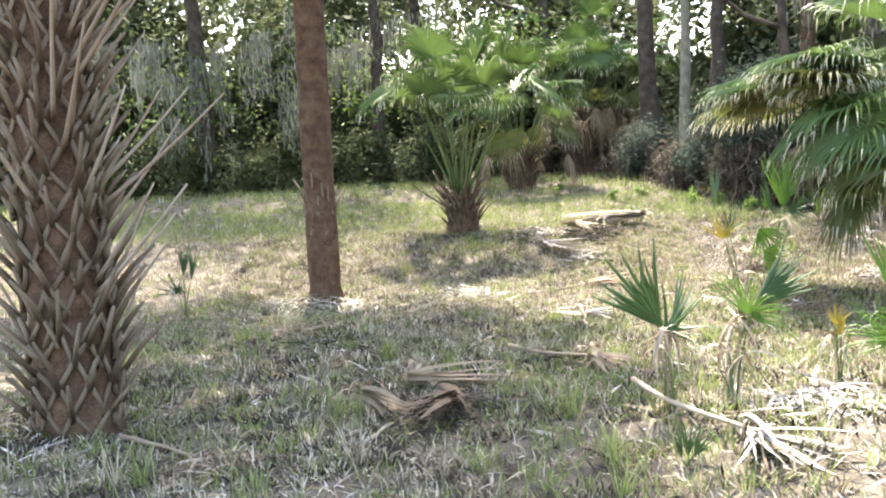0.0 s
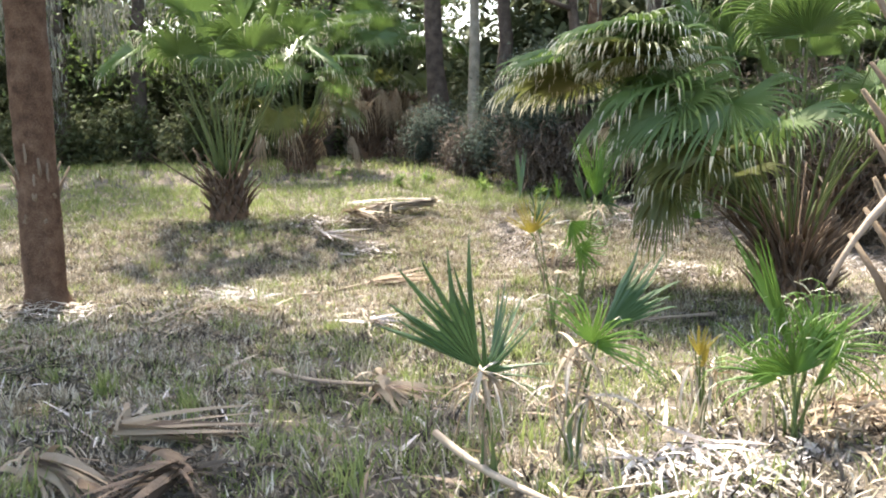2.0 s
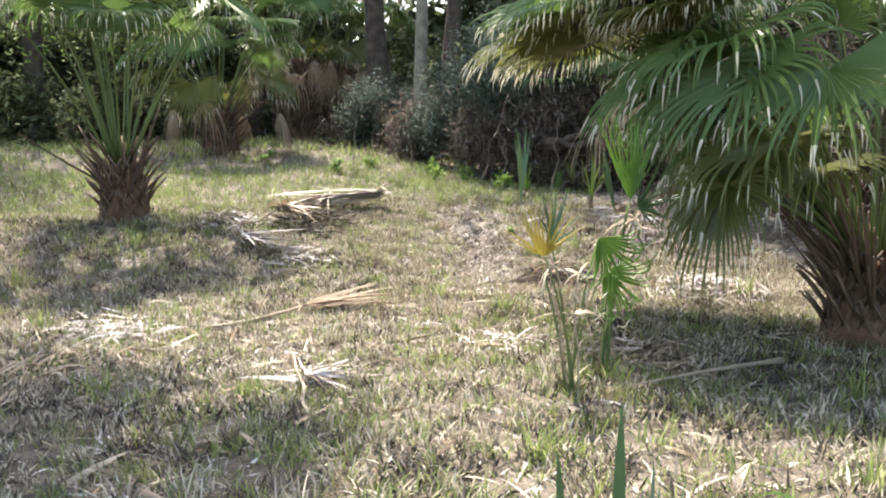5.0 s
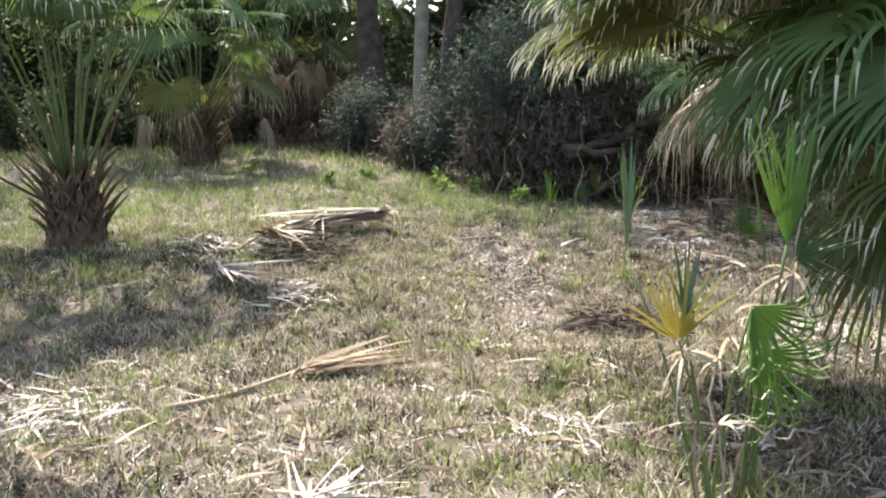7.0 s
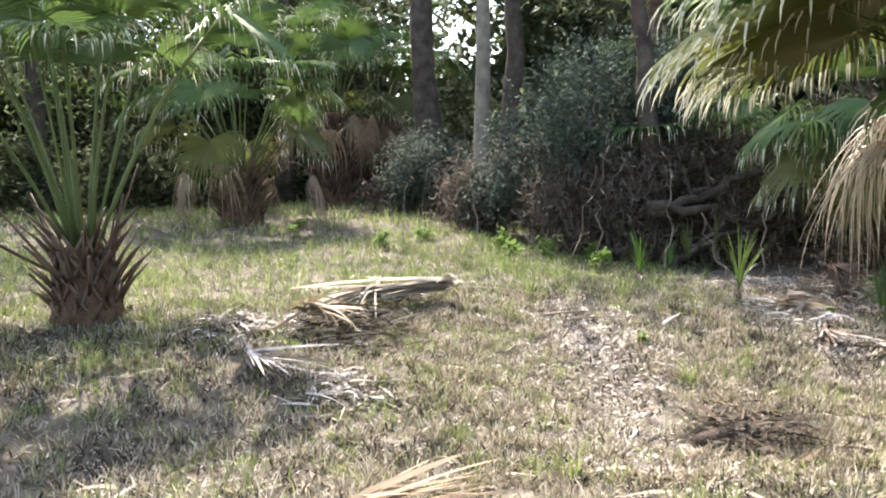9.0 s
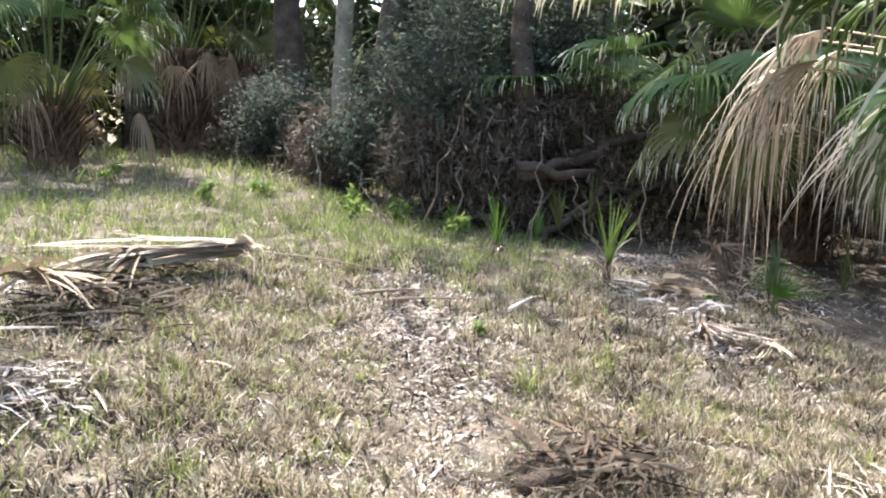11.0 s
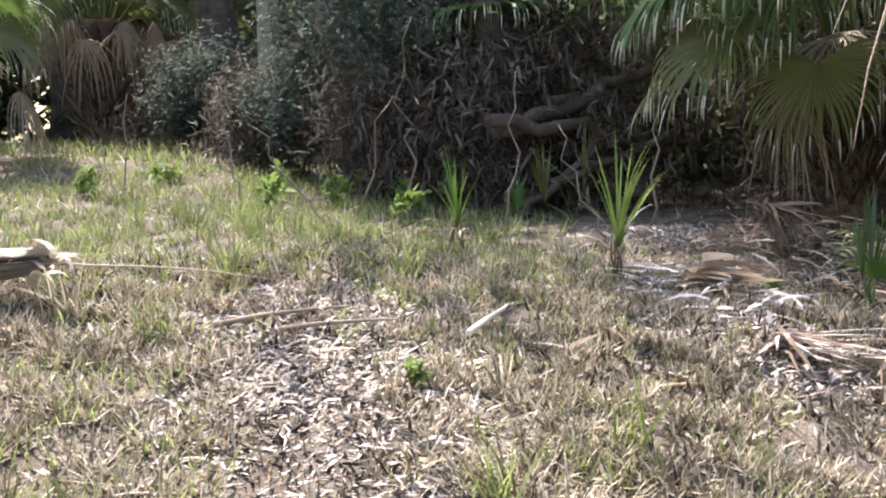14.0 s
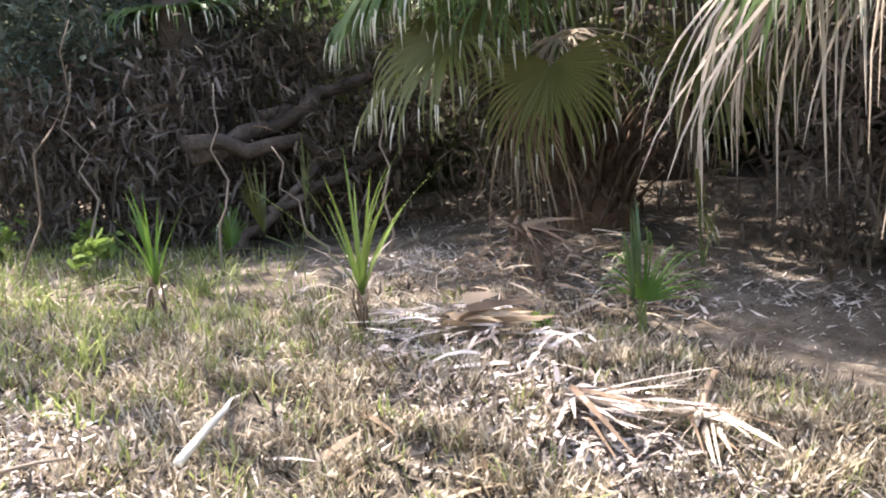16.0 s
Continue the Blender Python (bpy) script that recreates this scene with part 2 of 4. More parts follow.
def bare(x, y):
    """1 where the trampled pale litter lies, 0 in the grass."""
    b = np.exp(-((x - 4.25 - 0.24 * (y - 13.3)) ** 2 / 0.30 + ((y - 13.1) / 1.9) ** 4))
    b = np.maximum(b, 0.8 * np.exp(-((x - 6.3 - 0.12 * (y - 13.5)) ** 2 / 0.14 + ((y - 13.4) / 1.0) ** 4)))
    b = np.maximum(b, 0.8 * np.exp(-((x - 3.2) ** 2 / 0.9 + (y - 4.6) ** 2 / 1.0)))
    b = np.maximum(b, 0.6 * np.exp(-((x + 1.3) ** 2 / 1.0 + (y - 11.2) ** 2 / 0.8)))
    b = np.maximum(b, 0.5 * np.exp(-((x - 0.2) ** 2 / 1.6 + (y - 9.9) ** 2 / 0.5)))
    return b


def scatter(n, x0, x1, y0, y1, keep):
    x, y = rng.uniform(x0, x1, n), rng.uniform(y0, y1, n)
    ok = rng.random(n) < keep(x, y)
    return x[ok], y[ok]


def blades(name, label, mat, zones, size, rise, curl, width, rows=3, category="grass", tuft=1):
    ch = []
    for n, x0, x1, y0, y1, keep, k in zones:
        x, y = scatter(n // tuft, x0, x1, y0, y1, keep)
        c = len(x) * tuft
        dx, dy = rng.normal(0, 0.032 * k, (2, c)) if tuft > 1 else np.zeros((2, c))
        x, y = np.repeat(x, tuft) + dx, np.repeat(y, tuft) + dy
        root = np.stack([x, y, ground_z(x, y) - 0.01], 1)
        head = np.arctan2(dy, dx) + rng.normal(0, 0.6, c) if tuft > 1 else rng.uniform(0, 6.283, c)
        ch.append(strip_arrays(root, head, rng.uniform(*size, c) * k, rng.uniform(*width, c) * k,
                               rng.uniform(*rise, c), rng.uniform(*curl, c), rows, rng.normal(0, 0.6, c)))
    v, f = join(ch)
    return single(name, quads(name, v, f, [mat]), 0, 0, 0, label, category, kind="stuff")


def greenness(x, y):
    g = 0.26 + 0.62 * step(14.0, 17.2, y) + 0.3 * (patch(x, y, 1.2, 3) - 0.5) + 0.2 * step(2.2, 0.5, np.abs(x - 2.2)) * step(10.2, 8.5, y)
    g = g - 0.22 * step(9.5, 11, y) * step(15.6, 13.5, y) * step(2.0, 4.5, x)
    return np.clip(g, 0.05, 0.95)


def open_grass(x, y):
    return step(0.5, -0.6, x - wood_edge(y))


def clump(x, y, s, seed):
    return 0.05 + 0.95 * step(0.3, 0.75, patch(x, y, s, seed))


def k_green(x, y):
    return clump(x, y, 0.09, 21) * greenness(x, y) * (1 - 0.96 * bare(x, y)) * open_grass(x, y)


def k_dry(x, y):
    return clump(x, y, 0.08, 22) * (1 - 0.75 * greenness(x, y)) * (1 - 0.9 * bare(x, y)) * (0.12 + 0.88 * open_grass(x, y))


def k_lit(x, y):
    edge = np.exp(-((x - wood_edge(y) - 0.6) / 0.9) ** 2)
    return np.clip(0.16 + 0.9 * bare(x, y) + 0.6 * edge + 0.55 * patch(x, y, 0.35, 9) ** 3, 0, 1) * (1 - 0.75 * step(14.6, 17, y) * (x < 6))


ZN = lambda k, m: [(int(100000 * m), -3.2, 6.5, 3.0, 8, k, 1.15), (int(300000 * m), -3.2, 7.2, 8, 15.5, k, 1.0), (int(30000 * m), -9, -3.2, 6, 15.5, k, 1.4), (int(75000 * m), -9, 8, 15.5, 20, k, 1.4), (int(42000 * m), -14, 9, 20, 32, k, 2.2)]
blades("green_grass", "short fresh green grass in tufts", M_GREEN_GRASS, ZN(k_green, 1.0), (0.04, 0.14), (0.7, 1.5), (0.1, 1.2), (0.005, 0.011), 2, "grass", 9)
blades("dry_grass", "straw-coloured dry matted grass", M_DRY_GRASS, ZN(k_dry, 1.1) + [(210000, 2.6, 7.4, 11.2, 15.6, k_dry, 0.85)], (0.03, 0.12), (0.3, 1.4), (0.0, 1.2), (0.006, 0.014), 2, "grass", 7)
blades("leaf_litter", "bleached grey-white shreds of dead palm leaf", M_LITTER,
       [(120000, 2.6, 7.0, 10.8, 15.6, lambda x, y: bare(x, y) ** 1.3, 1.0), (45000, -3.5, 8.5, 2.5, 8.5, k_lit, 1.1), (100000, -3.5, 9.0, 8.5, 16, k_lit, 1.0), (26000, 5.5, 11, 9, 20, lambda x, y: 0.7 * step(0, 0.5, x - wood_edge(y)), 0.9)],
       (0.02, 0.10), (-0.1, 0.6), (-0.4, 0.9), (0.006, 0.020), 2, "litter")

blades("leaf_shreds", "larger torn shreds of dead palm leaf on the grass", M_DEAD,
       [(4500, -3.2, 5.5, 3.0, 12.0, lambda x, y: 0.2 + 0.8 * patch(x, y, 0.5, 33) ** 2, 1.0), (3500, -4, 1.4, 7.0, 12.2, lambda x, y: patch(x, y, 0.4, 35) ** 2, 0.9), (500, 0, 6, 12, 16, lambda x, y: 0.4 + 0 * x, 0.9)], (0.12, 0.38), (-0.05, 0.4), (0.0, 0.9), (0.012, 0.035), 4, "litter")
blades("pale_shreds", "bleached torn shreds of palm leaf on the grass", M_LITTER,
       [(5000, -3.2, 5.5, 3.0, 12.0, lambda x, y: 0.15 + 0.85 * patch(x, y, 0.5, 34) ** 2, 1.0), (4000, -4, 1.4, 7.0, 12.2, lambda x, y: patch(x, y, 0.4, 35) ** 2, 0.7), (900, 0, 8, 12, 16, lambda x, y: 0.4 + 0 * x, 0.9), (12000, 2.6, 7.0, 10.8, 15.6, lambda x, y: bare(x, y) ** 1.3, 0.55)], (0.08, 0.3), (-0.05, 0.4), (0.0, 0.9), (0.010, 0.030), 4, "litter")

# near-black scraps put the shade of gaps between tufts into colour
blades("dark_litter", "dark scraps painting the shaded gaps between the grass tufts", M_ROT_SHADE,
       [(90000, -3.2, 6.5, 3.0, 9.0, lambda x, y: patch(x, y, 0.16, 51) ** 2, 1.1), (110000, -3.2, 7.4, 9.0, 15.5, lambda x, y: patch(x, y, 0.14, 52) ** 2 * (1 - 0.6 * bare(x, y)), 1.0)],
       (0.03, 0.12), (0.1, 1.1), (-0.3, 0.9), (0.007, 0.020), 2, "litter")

# ---- palm parts ----
def fan_arrays(R, nseg, spread, seed, split=0.5, cup=0.10, tip=0.5, sag=0.25, ragged=0.12, fold=0.6, late=1.6, pitch=0.0, dry=0.5, slim=1.0, stray=0.10):
    """A palmate blade from its hub along +y, normal +z: folded segments joined up to the split, then free, their tips
    bending towards the ground (the blade will be pitched up by pitch). Also gives 1 for the faces near some tips
    that are painted pale as sun glints; dry is the share of such segments."""
    s = np.random.default_rng(seed)
    down = np.array([0.0, -math.sin(pitch), -math.cos(pitch)])
    vs, fs, glint_faces = [], [], []
    inner = [0.03, split * 0.5, split]
    outer = np.linspace(0, 1, 7)[1:]
    da = spread / nseg
    border = {}
    for i in range(nseg):
        a = -spread / 2 + (i + 0.5) * da + s.normal(0, da * 0.08)
        ln = R * (0.68 + 0.32 * math.cos(a * 0.55)) * (1 + s.uniform(-ragged, ragged))
        w0 = math.tan(da / 2)
        hang = tip * s.uniform(0.6, 1.35)
        yaw = s.normal(0, stray)
        has_glint = s.random() < dry
        ids = []
        for k, f in enumerate(inner):
            r = ln * f
            hw = r * w0
            z = cup * ln * f * (1 - math.cos(a)) - sag * ln * f * f * max(0, math.cos(a * 0.6))
            c = np.array([math.sin(a) * r, math.cos(a) * r, z])
            side = np.array([math.cos(a), -math.sin(a), 0.0])
            row = []
            if (i - 1, k) in border:
                row.append(border[i - 1, k])
            else:
                vs.append(c - side * hw)
                row.append(len(vs) - 1)
            vs += [c + np.array([0, 0, hw * fold * 2]), c + side * hw]
            row += [len(vs) - 2, len(vs) - 1]
            border[i, k] = len(vs) - 1
            ids.append(row)
            last = c
        go = np.array([math.sin(a + yaw), math.cos(a + yaw), cup * (1 - math.cos(a)) - 2 * sag * split * max(0, math.cos(a * 0.6))])
        go /= np.linalg.norm(go)
        w = ln * split * w0 * slim
        c = last
        for u in outer:
            g = min(0.97, hang * u ** late)
            d = go * (1 - g) + down * g
            d /= np.linalg.norm(d)
            c = c + d * ln * (1 - split) / len(outer)
            side = np.cross(d, (0, 0, 1.0)) if abs(d[2]) < 0.97 else np.array([math.cos(a), -math.sin(a), 0.0])
            side /= np.linalg.norm(side)
            up = np.cross(side, d)
            hw = w * (1 - u) ** 0.7 + 0.0006
            vs += [c - side * hw, c + up * hw * fold * 2, c + side * hw]
            ids.append([len(vs) - 3, len(vs) - 2, len(vs) - 1])
        for k in range(len(ids) - 1):
            p, q = ids[k], ids[k + 1]
            fs += [(p[0], p[1], q[1], q[0]), (p[1], p[2], q[2], q[1])]
            glint_faces += [1 if has_glint and k >= len(ids) - 3 else 0] * 2
    return np.array(vs), np.array(fs), np.array(glint_faces)


def rotx(v, a):
    c, s = math.cos(a), math.sin(a)
    return np.stack([v[:, 0], v[:, 1] * c - v[:, 2] * s, v[:, 1] * s + v[:, 2] * c], 1)


def frond_meshes(name, L, rise, arch, R, nseg, spread, seed, mat, pmat, thick=0.02, nod=0.25, **kw):
    """Blade and petiole meshes of a frond that starts at the origin and leans out along +y."""
    n = 9
    p, pts, e = np.zeros(3), [], rise
    for i in range(n):
        pts.append(p.copy())
        e = rise - arch * (i / (n - 1)) ** 1.4
        p = p + np.array([0, math.cos(e), math.sin(e)]) * L / (n - 1)
    pts = np.array(pts)
    rad = np.linspace(thick * 1.5, thick * 0.55, n)
    rad[0] = thick * 2.2
    pv, pf = tube_arrays(pts, rad, 6, 0.05, seed)
    fv, ff, fd = fan_arrays(R, nseg, spread, seed, pitch=e - nod, **kw)
    fv = rotx(fv, e - nod) + pts[-1]
    return quads(name + "_blade", fv, ff, [mat, TIP_MATERIALS[mat.name]], fd, False), quads(name + "_petiole", pv, pf, [pmat])


def put_frond(palm, meshes, az, z=0.0, out=0.0, label="", s=1.0, name="frond"):
    m = pose(math.sin(az) * out, math.cos(az) * out, z, 0, 0, -math.degrees(az)) @ Matrix.Diagonal((s, s, s, 1))
    f = part(name, meshes[0], palm, label, m)
    part("petiole", meshes[1], f)
    return f


# pool of frond shapes, from upright to hanging
UPRIGHT = [frond_meshes("frond_upright", 2.1 + 0.2 * i, 1.50 - 0.09 * i, 0.14, 0.86, 44, 3.9, 20 + i, M_FAN, M_PETIOLE, 0.011, nod=(0.0, 0.3, -0.1, 0.6)[i], tip=(0.6, 0.9, 0.7, 0.9)[i], sag=0.1, cup=0.4, split=0.45, dry=0.25) for i in range(4)]
SPREAD = [frond_meshes("frond_spread", 1.75 + 0.1 * i, 1.25 - 0.1 * i, 0.35, 0.9, 48, 4.2, 30 + i, M_FAN, M_PETIOLE, 0.015, nod=(0.1, 0.5, 0.8, 1.1, 0.3)[i], tip=(0.8, 1.0, 0.9, 0.8, 1.0)[i], sag=0.2, cup=0.3, split=0.45, dry=0.4) for i in range(5)]
LOW = [frond_meshes("frond_low", 1.3 + 0.1 * i, 0.95 - 0.15 * i, 0.5, 0.85, 46, 4.0, 40 + i, M_FAN_OLIVE, M_PETIOLE, 0.014, nod=0.6 + 0.3 * i, tip=1.0, sag=0.2, cup=0.2, split=0.42) for i in range(3)]
DEAD = [frond_meshes("frond_dead", 0.95 + 0.1 * i, 1.25 - 0.15 * i, 1.9, 0.8, 30, 2.2 + 0.2 * i, 50 + i, M_DEAD, M_STUB, 0.009, tip=1.1, sag=0.02, split=0.15, ragged=0.45, nod=0.6 - 0.15 * i, cup=-0.25, late=0.7, slim=1.6) for i in range(4)]
HANG_GREEN = [frond_meshes("frond_weeping", 1.75 + 0.12 * i, 1.08 - 0.08 * i, 0.5, 0.98, 50, 4.0, 64 + i, M_FAN, M_PETIOLE, 0.014, nod=(0.8, 1.1, 0.6)[i], tip=1.1, sag=0.15, cup=0.1, split=0.4, late=1.3) for i in range(3)]
LONG_DEAD = [frond_meshes("frond_long_dead", 3.1 + 0.12 * i, 0.74 - 0.04 * i, 0.60, 0.85 - 0.15 * i, 13, 1.3, 55 + i, M_HANG, M_PETIOLE_DEAD, 0.010, tip=1.1, sag=0.05, split=0.12, ragged=0.5, nod=0.5, cup=0.1, late=0.6, slim=1.0, stray=0.35) for i in range(2)]
HANG = [frond_meshes("frond_hanging", 1.25 + 0.12 * i, 1.45 - 0.06 * i, 1.5, 0.95, 20, 2.2 + 0.3 * i, 58 + i, M_HANG, M_STUB, 0.009, tip=1.0, sag=0.02, split=0.13, ragged=0.5, nod=0.2, cup=0.0, late=0.9, slim=1.2, stray=0.4) for i in range(3)]
FOUNTAIN = [frond_meshes("frond_arching", 1.95 + 0.1 * i, 1.33 - 0.07 * i, 0.32, 0.8, 44, 3.9, 80 + i, M_FAN, M_PETIOLE, 0.014, nod=(0.1, 0.9, -0.2, 1.2)[i], tip=1.0, sag=0.2, cup=0.35, split=0.42, dry=0.35) for i in range(4)]
WEEP = [frond_meshes("frond_drooping", (2.6, 2.4, 2.25, 2.5, 2.35)[i], (1.22, 1.16, 1.10, 1.18, 1.12)[i], 0.5, 0.82, 76, 4.6, 90 + i, (M_FAN, M_FAN, M_FAN_OLIVE, M_FAN, M_FAN_OLIVE)[i], M_PETIOLE, 0.011, nod=(0.3, 0.6, 0.2, 0.8, 0.45)[i], tip=0.85, sag=0.2, cup=0.2, split=0.6, late=1.6, dry=0.8, slim=0.85) for i in range(5)]
REACH = [frond_meshes("frond_reaching", 2.7, 0.90 - 0.07 * i, 0.45, 0.84, 76, 4.6, 96 + i, (M_FAN, M_FAN_OLIVE)[i], M_PETIOLE, 0.011, nod=0.35 + 0.15 * i, tip=0.85, sag=0.2, cup=0.2, split=0.6, late=1.6, dry=0.85, slim=0.85) for i in range(2)]


def boot_mesh(seed, length=0.42, w=0.05, lean=0.5):
    """A forked leaf base: two legs that meet and run on as one stub, leaning out along +y."""
    s = np.random.default_rng(seed)
    ch = []
    for sg in (-1, 1):
        pts = [(sg * 0.11, 0.0, 0), (sg * 0.065, 0.012, 0.09), (sg * 0.012, 0.04, 0.19)]
        ch.append(tube_arrays(pts, [w * 0.5, w * 0.42, w * 0.4], 5, 0.12, seed))
    top = [(0, 0.035, 0.17), (s.normal(0, 0.01), 0.06 + lean * 0.12, 0.19 + (length - 0.19) * 0.5), (s.normal(0, 0.02), 0.06 + lean * 0.3, length)]
    ch.append(tube_arrays(top, [w * 0.55, w * 0.42, w * 0.25], 5, 0.15, seed + 1))
    v, f = join(ch)
    return quads("boot", v, f, [M_BOOT])


BOOTS = [boot_mesh(60 + i, 0.40 + 0.04 * i, 0.043, 0.45 + 0.12 * i) for i in range(4)]
STUBS = [boot_mesh(65 + i, 0.34 + 0.05 * i, 0.036, 0.4 + 0.12 * i) for i in range(4)]
for me in STUBS:
    me.materials[0] = M_STUB


def trunk_mesh(name, h, r0, r1, seed, mat, bend=0.1, wob=0.06, rows=40, sides=20, flare=0.25):
    s = np.random.default_rng(seed)
    f = np.linspace(0, 1, rows)
    pts = np.stack([bend * f ** 2 * math.cos(seed), bend * f ** 2 * math.sin(seed), f * h - 0.08], 1)
    rad = r0 + (r1 - r0) * f + r0 * flare * np.exp(-f * h / 0.25)
    rad = rad * (1 + 0.03 * s.normal(0, 1, rows))
    v, fc = tube_arrays(pts, rad, sides, wob, seed)
    return quads(name, v, fc, [mat])


def booted(palm, r, z0, z1, rows, per, seed, r_top=None, pool=None, hug=0.0):
    """Leaf bases in a spiral lattice round a trunk."""
    s = np.random.default_rng(seed)
    for i in range(rows):
        z = z0 + (z1 - z0) * i / max(1, rows - 1)
        rr = r + ((r_top or r) - r) * i / max(1, rows - 1)
        for j in range(per):
            az = 2 * math.pi * (j + 0.5 * (i % 2)) / per + s.normal(0, 0.05)
            m = pose(math.sin(az) * rr, math.cos(az) * rr, z + s.normal(0, 0.02), s.uniform(-6, 4) + hug, s.normal(0, 5), -math.degrees(az)) @ Matrix.Diagonal((1, 1, s.uniform(0.85, 1.15), 1))
            part("boot", (pool or BOOTS)[s.integers(4)], palm, "", m)


def stalk_mesh(name, L, rise, arch, w, seed, mat):
    n = 8
    p, pts = np.zeros(3), []
    for i in range(n):
        pts.append(p.copy())
        e = rise - arch * i / (n - 1)
        p = p + np.array([0, math.cos(e), math.sin(e)]) * L / (n - 1)
    v, f = tube_arrays(pts, np.linspace(w, w * 0.35, n), 5, 0.1, seed)
    return quads(name, v, f, [mat])


STALKS = [stalk_mesh("stalk", 0.75 + 0.15 * i, 1.0 - 0.1 * i, -0.15, 0.020, 70 + i, M_PETIOLE_DEAD) for i in range(4)]
DARK_STALKS = [stalk_mesh("stalk", 0.7 + 0.15 * i, 1.1 - 0.1 * i, -0.1, 0.018, 75 + i, M_STUB) for i in range(4)]


def clump_palm(x, y, label, seed, up, spread, low, dead, base_r, base_h, s=1.0, stalks=10, avoid=(), extra=()):
    """A cabbage palm that has no stem yet: a ragged base of leaf stubs and a fountain of fronds."""
    g = np.random.default_rng(seed)
    palm = thing("cabbage_palm", x, y, gz(x, y), label, "palm", turn=0, scale=s)
    part("trunk", trunk_mesh("palm_base", base_h, base_r, base_r * 0.75, seed, M_FIBRE, 0.03, 0.1, 14, 16), palm)
    booted(palm, base_r * 0.95, 0.02, base_h * 0.75, max(3, int(base_h / 0.12)), max(8, int(base_r * 40)), seed + 1, base_r * 0.75, STUBS)
    for i in range(stalks):
        az = g.uniform(0, 6.283)
        part("stalk", DARK_STALKS[g.integers(4)], palm, "", pose(math.sin(az) * base_r * 0.6, math.cos(az) * base_r * 0.6, base_h * g.uniform(0.3, 0.8), g.uniform(-15, 10), 0, -math.degrees(az)))
    for pool, n, zz, lab in ((UPRIGHT, up, 0.95, ""), (SPREAD, spread, 0.85, ""), (LOW, low, 0.75, ""), (DEAD, dead, 0.7, "hanging brown dead frond")):
        a0 = g.uniform(0, 6.28)
        for i in range(n):
            az = a0 + 2 * math.pi * i / max(1, n) + g.normal(0, 0.22)
            if avoid and avoid[0] < math.degrees(az) % 360 < avoid[1]:
                continue
            put_frond(palm, pool[g.integers(len(pool))], az, base_h * zz, base_r * 0.35, lab, g.uniform(0.82, 1.12), "dead_frond" if lab else "frond")
    for pool, k, az, k_s in extra:
        dead_one = pool is DEAD or pool is LONG_DEAD or pool is HANG
        put_frond(palm, pool[k], radians(az), base_h * 0.85, base_r * 0.35, "hanging brown dead frond" if dead_one else "", k_s, "dead_frond" if dead_one else "frond")
    return palm


# the fountain-shaped palm in the clearing, the big palms beside the path and those at the wood's edge
clump_palm(0.35, 15.05, "cabbage palm with stubby brown base and a fountain of fans", 101, 7, 0, 0, 0, 0.26, 0.7, 1.0, 9, (), tuple((FOUNTAIN, k % 4, 12 + 33 * k, 0.9 + 0.03 * (k % 5)) for k in range(11)))
clump_palm(5.65, 8.95, "large low cabbage palm with shaggy dead stalks round its base", 102, 8, 14, 0, 0, 0.36, 0.75, 0.88, 60, (),
           ((LOW, 0, 250, 0.9), (LOW, 1, 300, 0.9), (HANG_GREEN, 0, 318, 0.9), (HANG_GREEN, 1, 304, 0.85), (HANG_GREEN, 2, 331, 0.95), (SPREAD, 1, 314, 1.1), (HANG_GREEN, 0, 338, 1.0), *((WEEP, (2 * k) % 5, 276 + 3.6 * k, 0.98 + 0.05 * (k * 3 % 5)) for k in range(17)), *((REACH, k % 2, 302 + 5.5 * k, 1.12 + 0.03 * (k % 3)) for k in range(6)), (LOW, 0, 262, 1.1), (LOW, 1, 274, 1.0), (LOW, 2, 268, 1.0),
            (SPREAD, 3, 285, 1.1), (SPREAD, 2, 270, 1.1), (LONG_DEAD, 0, 330, 0.86), (LONG_DEAD, 1, 338, 0.9), (LONG_DEAD, 0, 348, 1.0), (LONG_DEAD, 1, 351, 1.03), (LONG_DEAD, 1, 355, 1.0)))
clump_palm(8.75, 12.6, "cabbage palm with hanging dead skirt beside the litter drift", 103, 8, 9, 0, 3, 0.3, 1.0, 0.9, 12, (205, 330),
           ((UPRIGHT, 1, 245, 0.9), (UPRIGHT, 2, 285, 0.9), (HANG_GREEN, 2, 275, 0.9), (HANG_GREEN, 1, 300, 0.9), (HANG, 0, 290, 1.15), (HANG, 1, 300, 1.2), (HANG, 2, 310, 1.2), (HANG, 1, 318, 1.1)))
clump_palm(1.85, 22.0, "leafy cabbage palm with brown stubs at its base behind the clearing", 104, 9, 12, 4, 5, 0.32, 0.95, 0.98, 16)
clump_palm(4.0, 26.5, "cabbage palm with a thick brown skirt of dead fans", 105, 4, 9, 4, 16, 0.36, 2.0, 1.1, 14)
clump_palm(5.3, 28.0, "cabbage palm with a thick brown skirt of dead fans", 106, 4, 9, 4, 14, 0.36, 2.0, 1.1, 14)
clump_palm(8.9, 15.4, "cabbage palm in shade with weeping fans and a bleached dead fan", 107, 6, 8, 8, 3, 0.3, 0.9, 0.9, 12, (),
           tuple((HANG_GREEN, k % 3, 190 + 15 * k, 0.85 + 0.05 * (k % 4)) for k in range(9)) + ((HANG, 0, 236, 0.8), (HANG, 2, 241, 0.7)))
clump_palm(8.3, 18.9, "shaded cabbage palm among dead branches", 108, 5, 9, 3, 6, 0.28, 0.8, 0.9, 8)

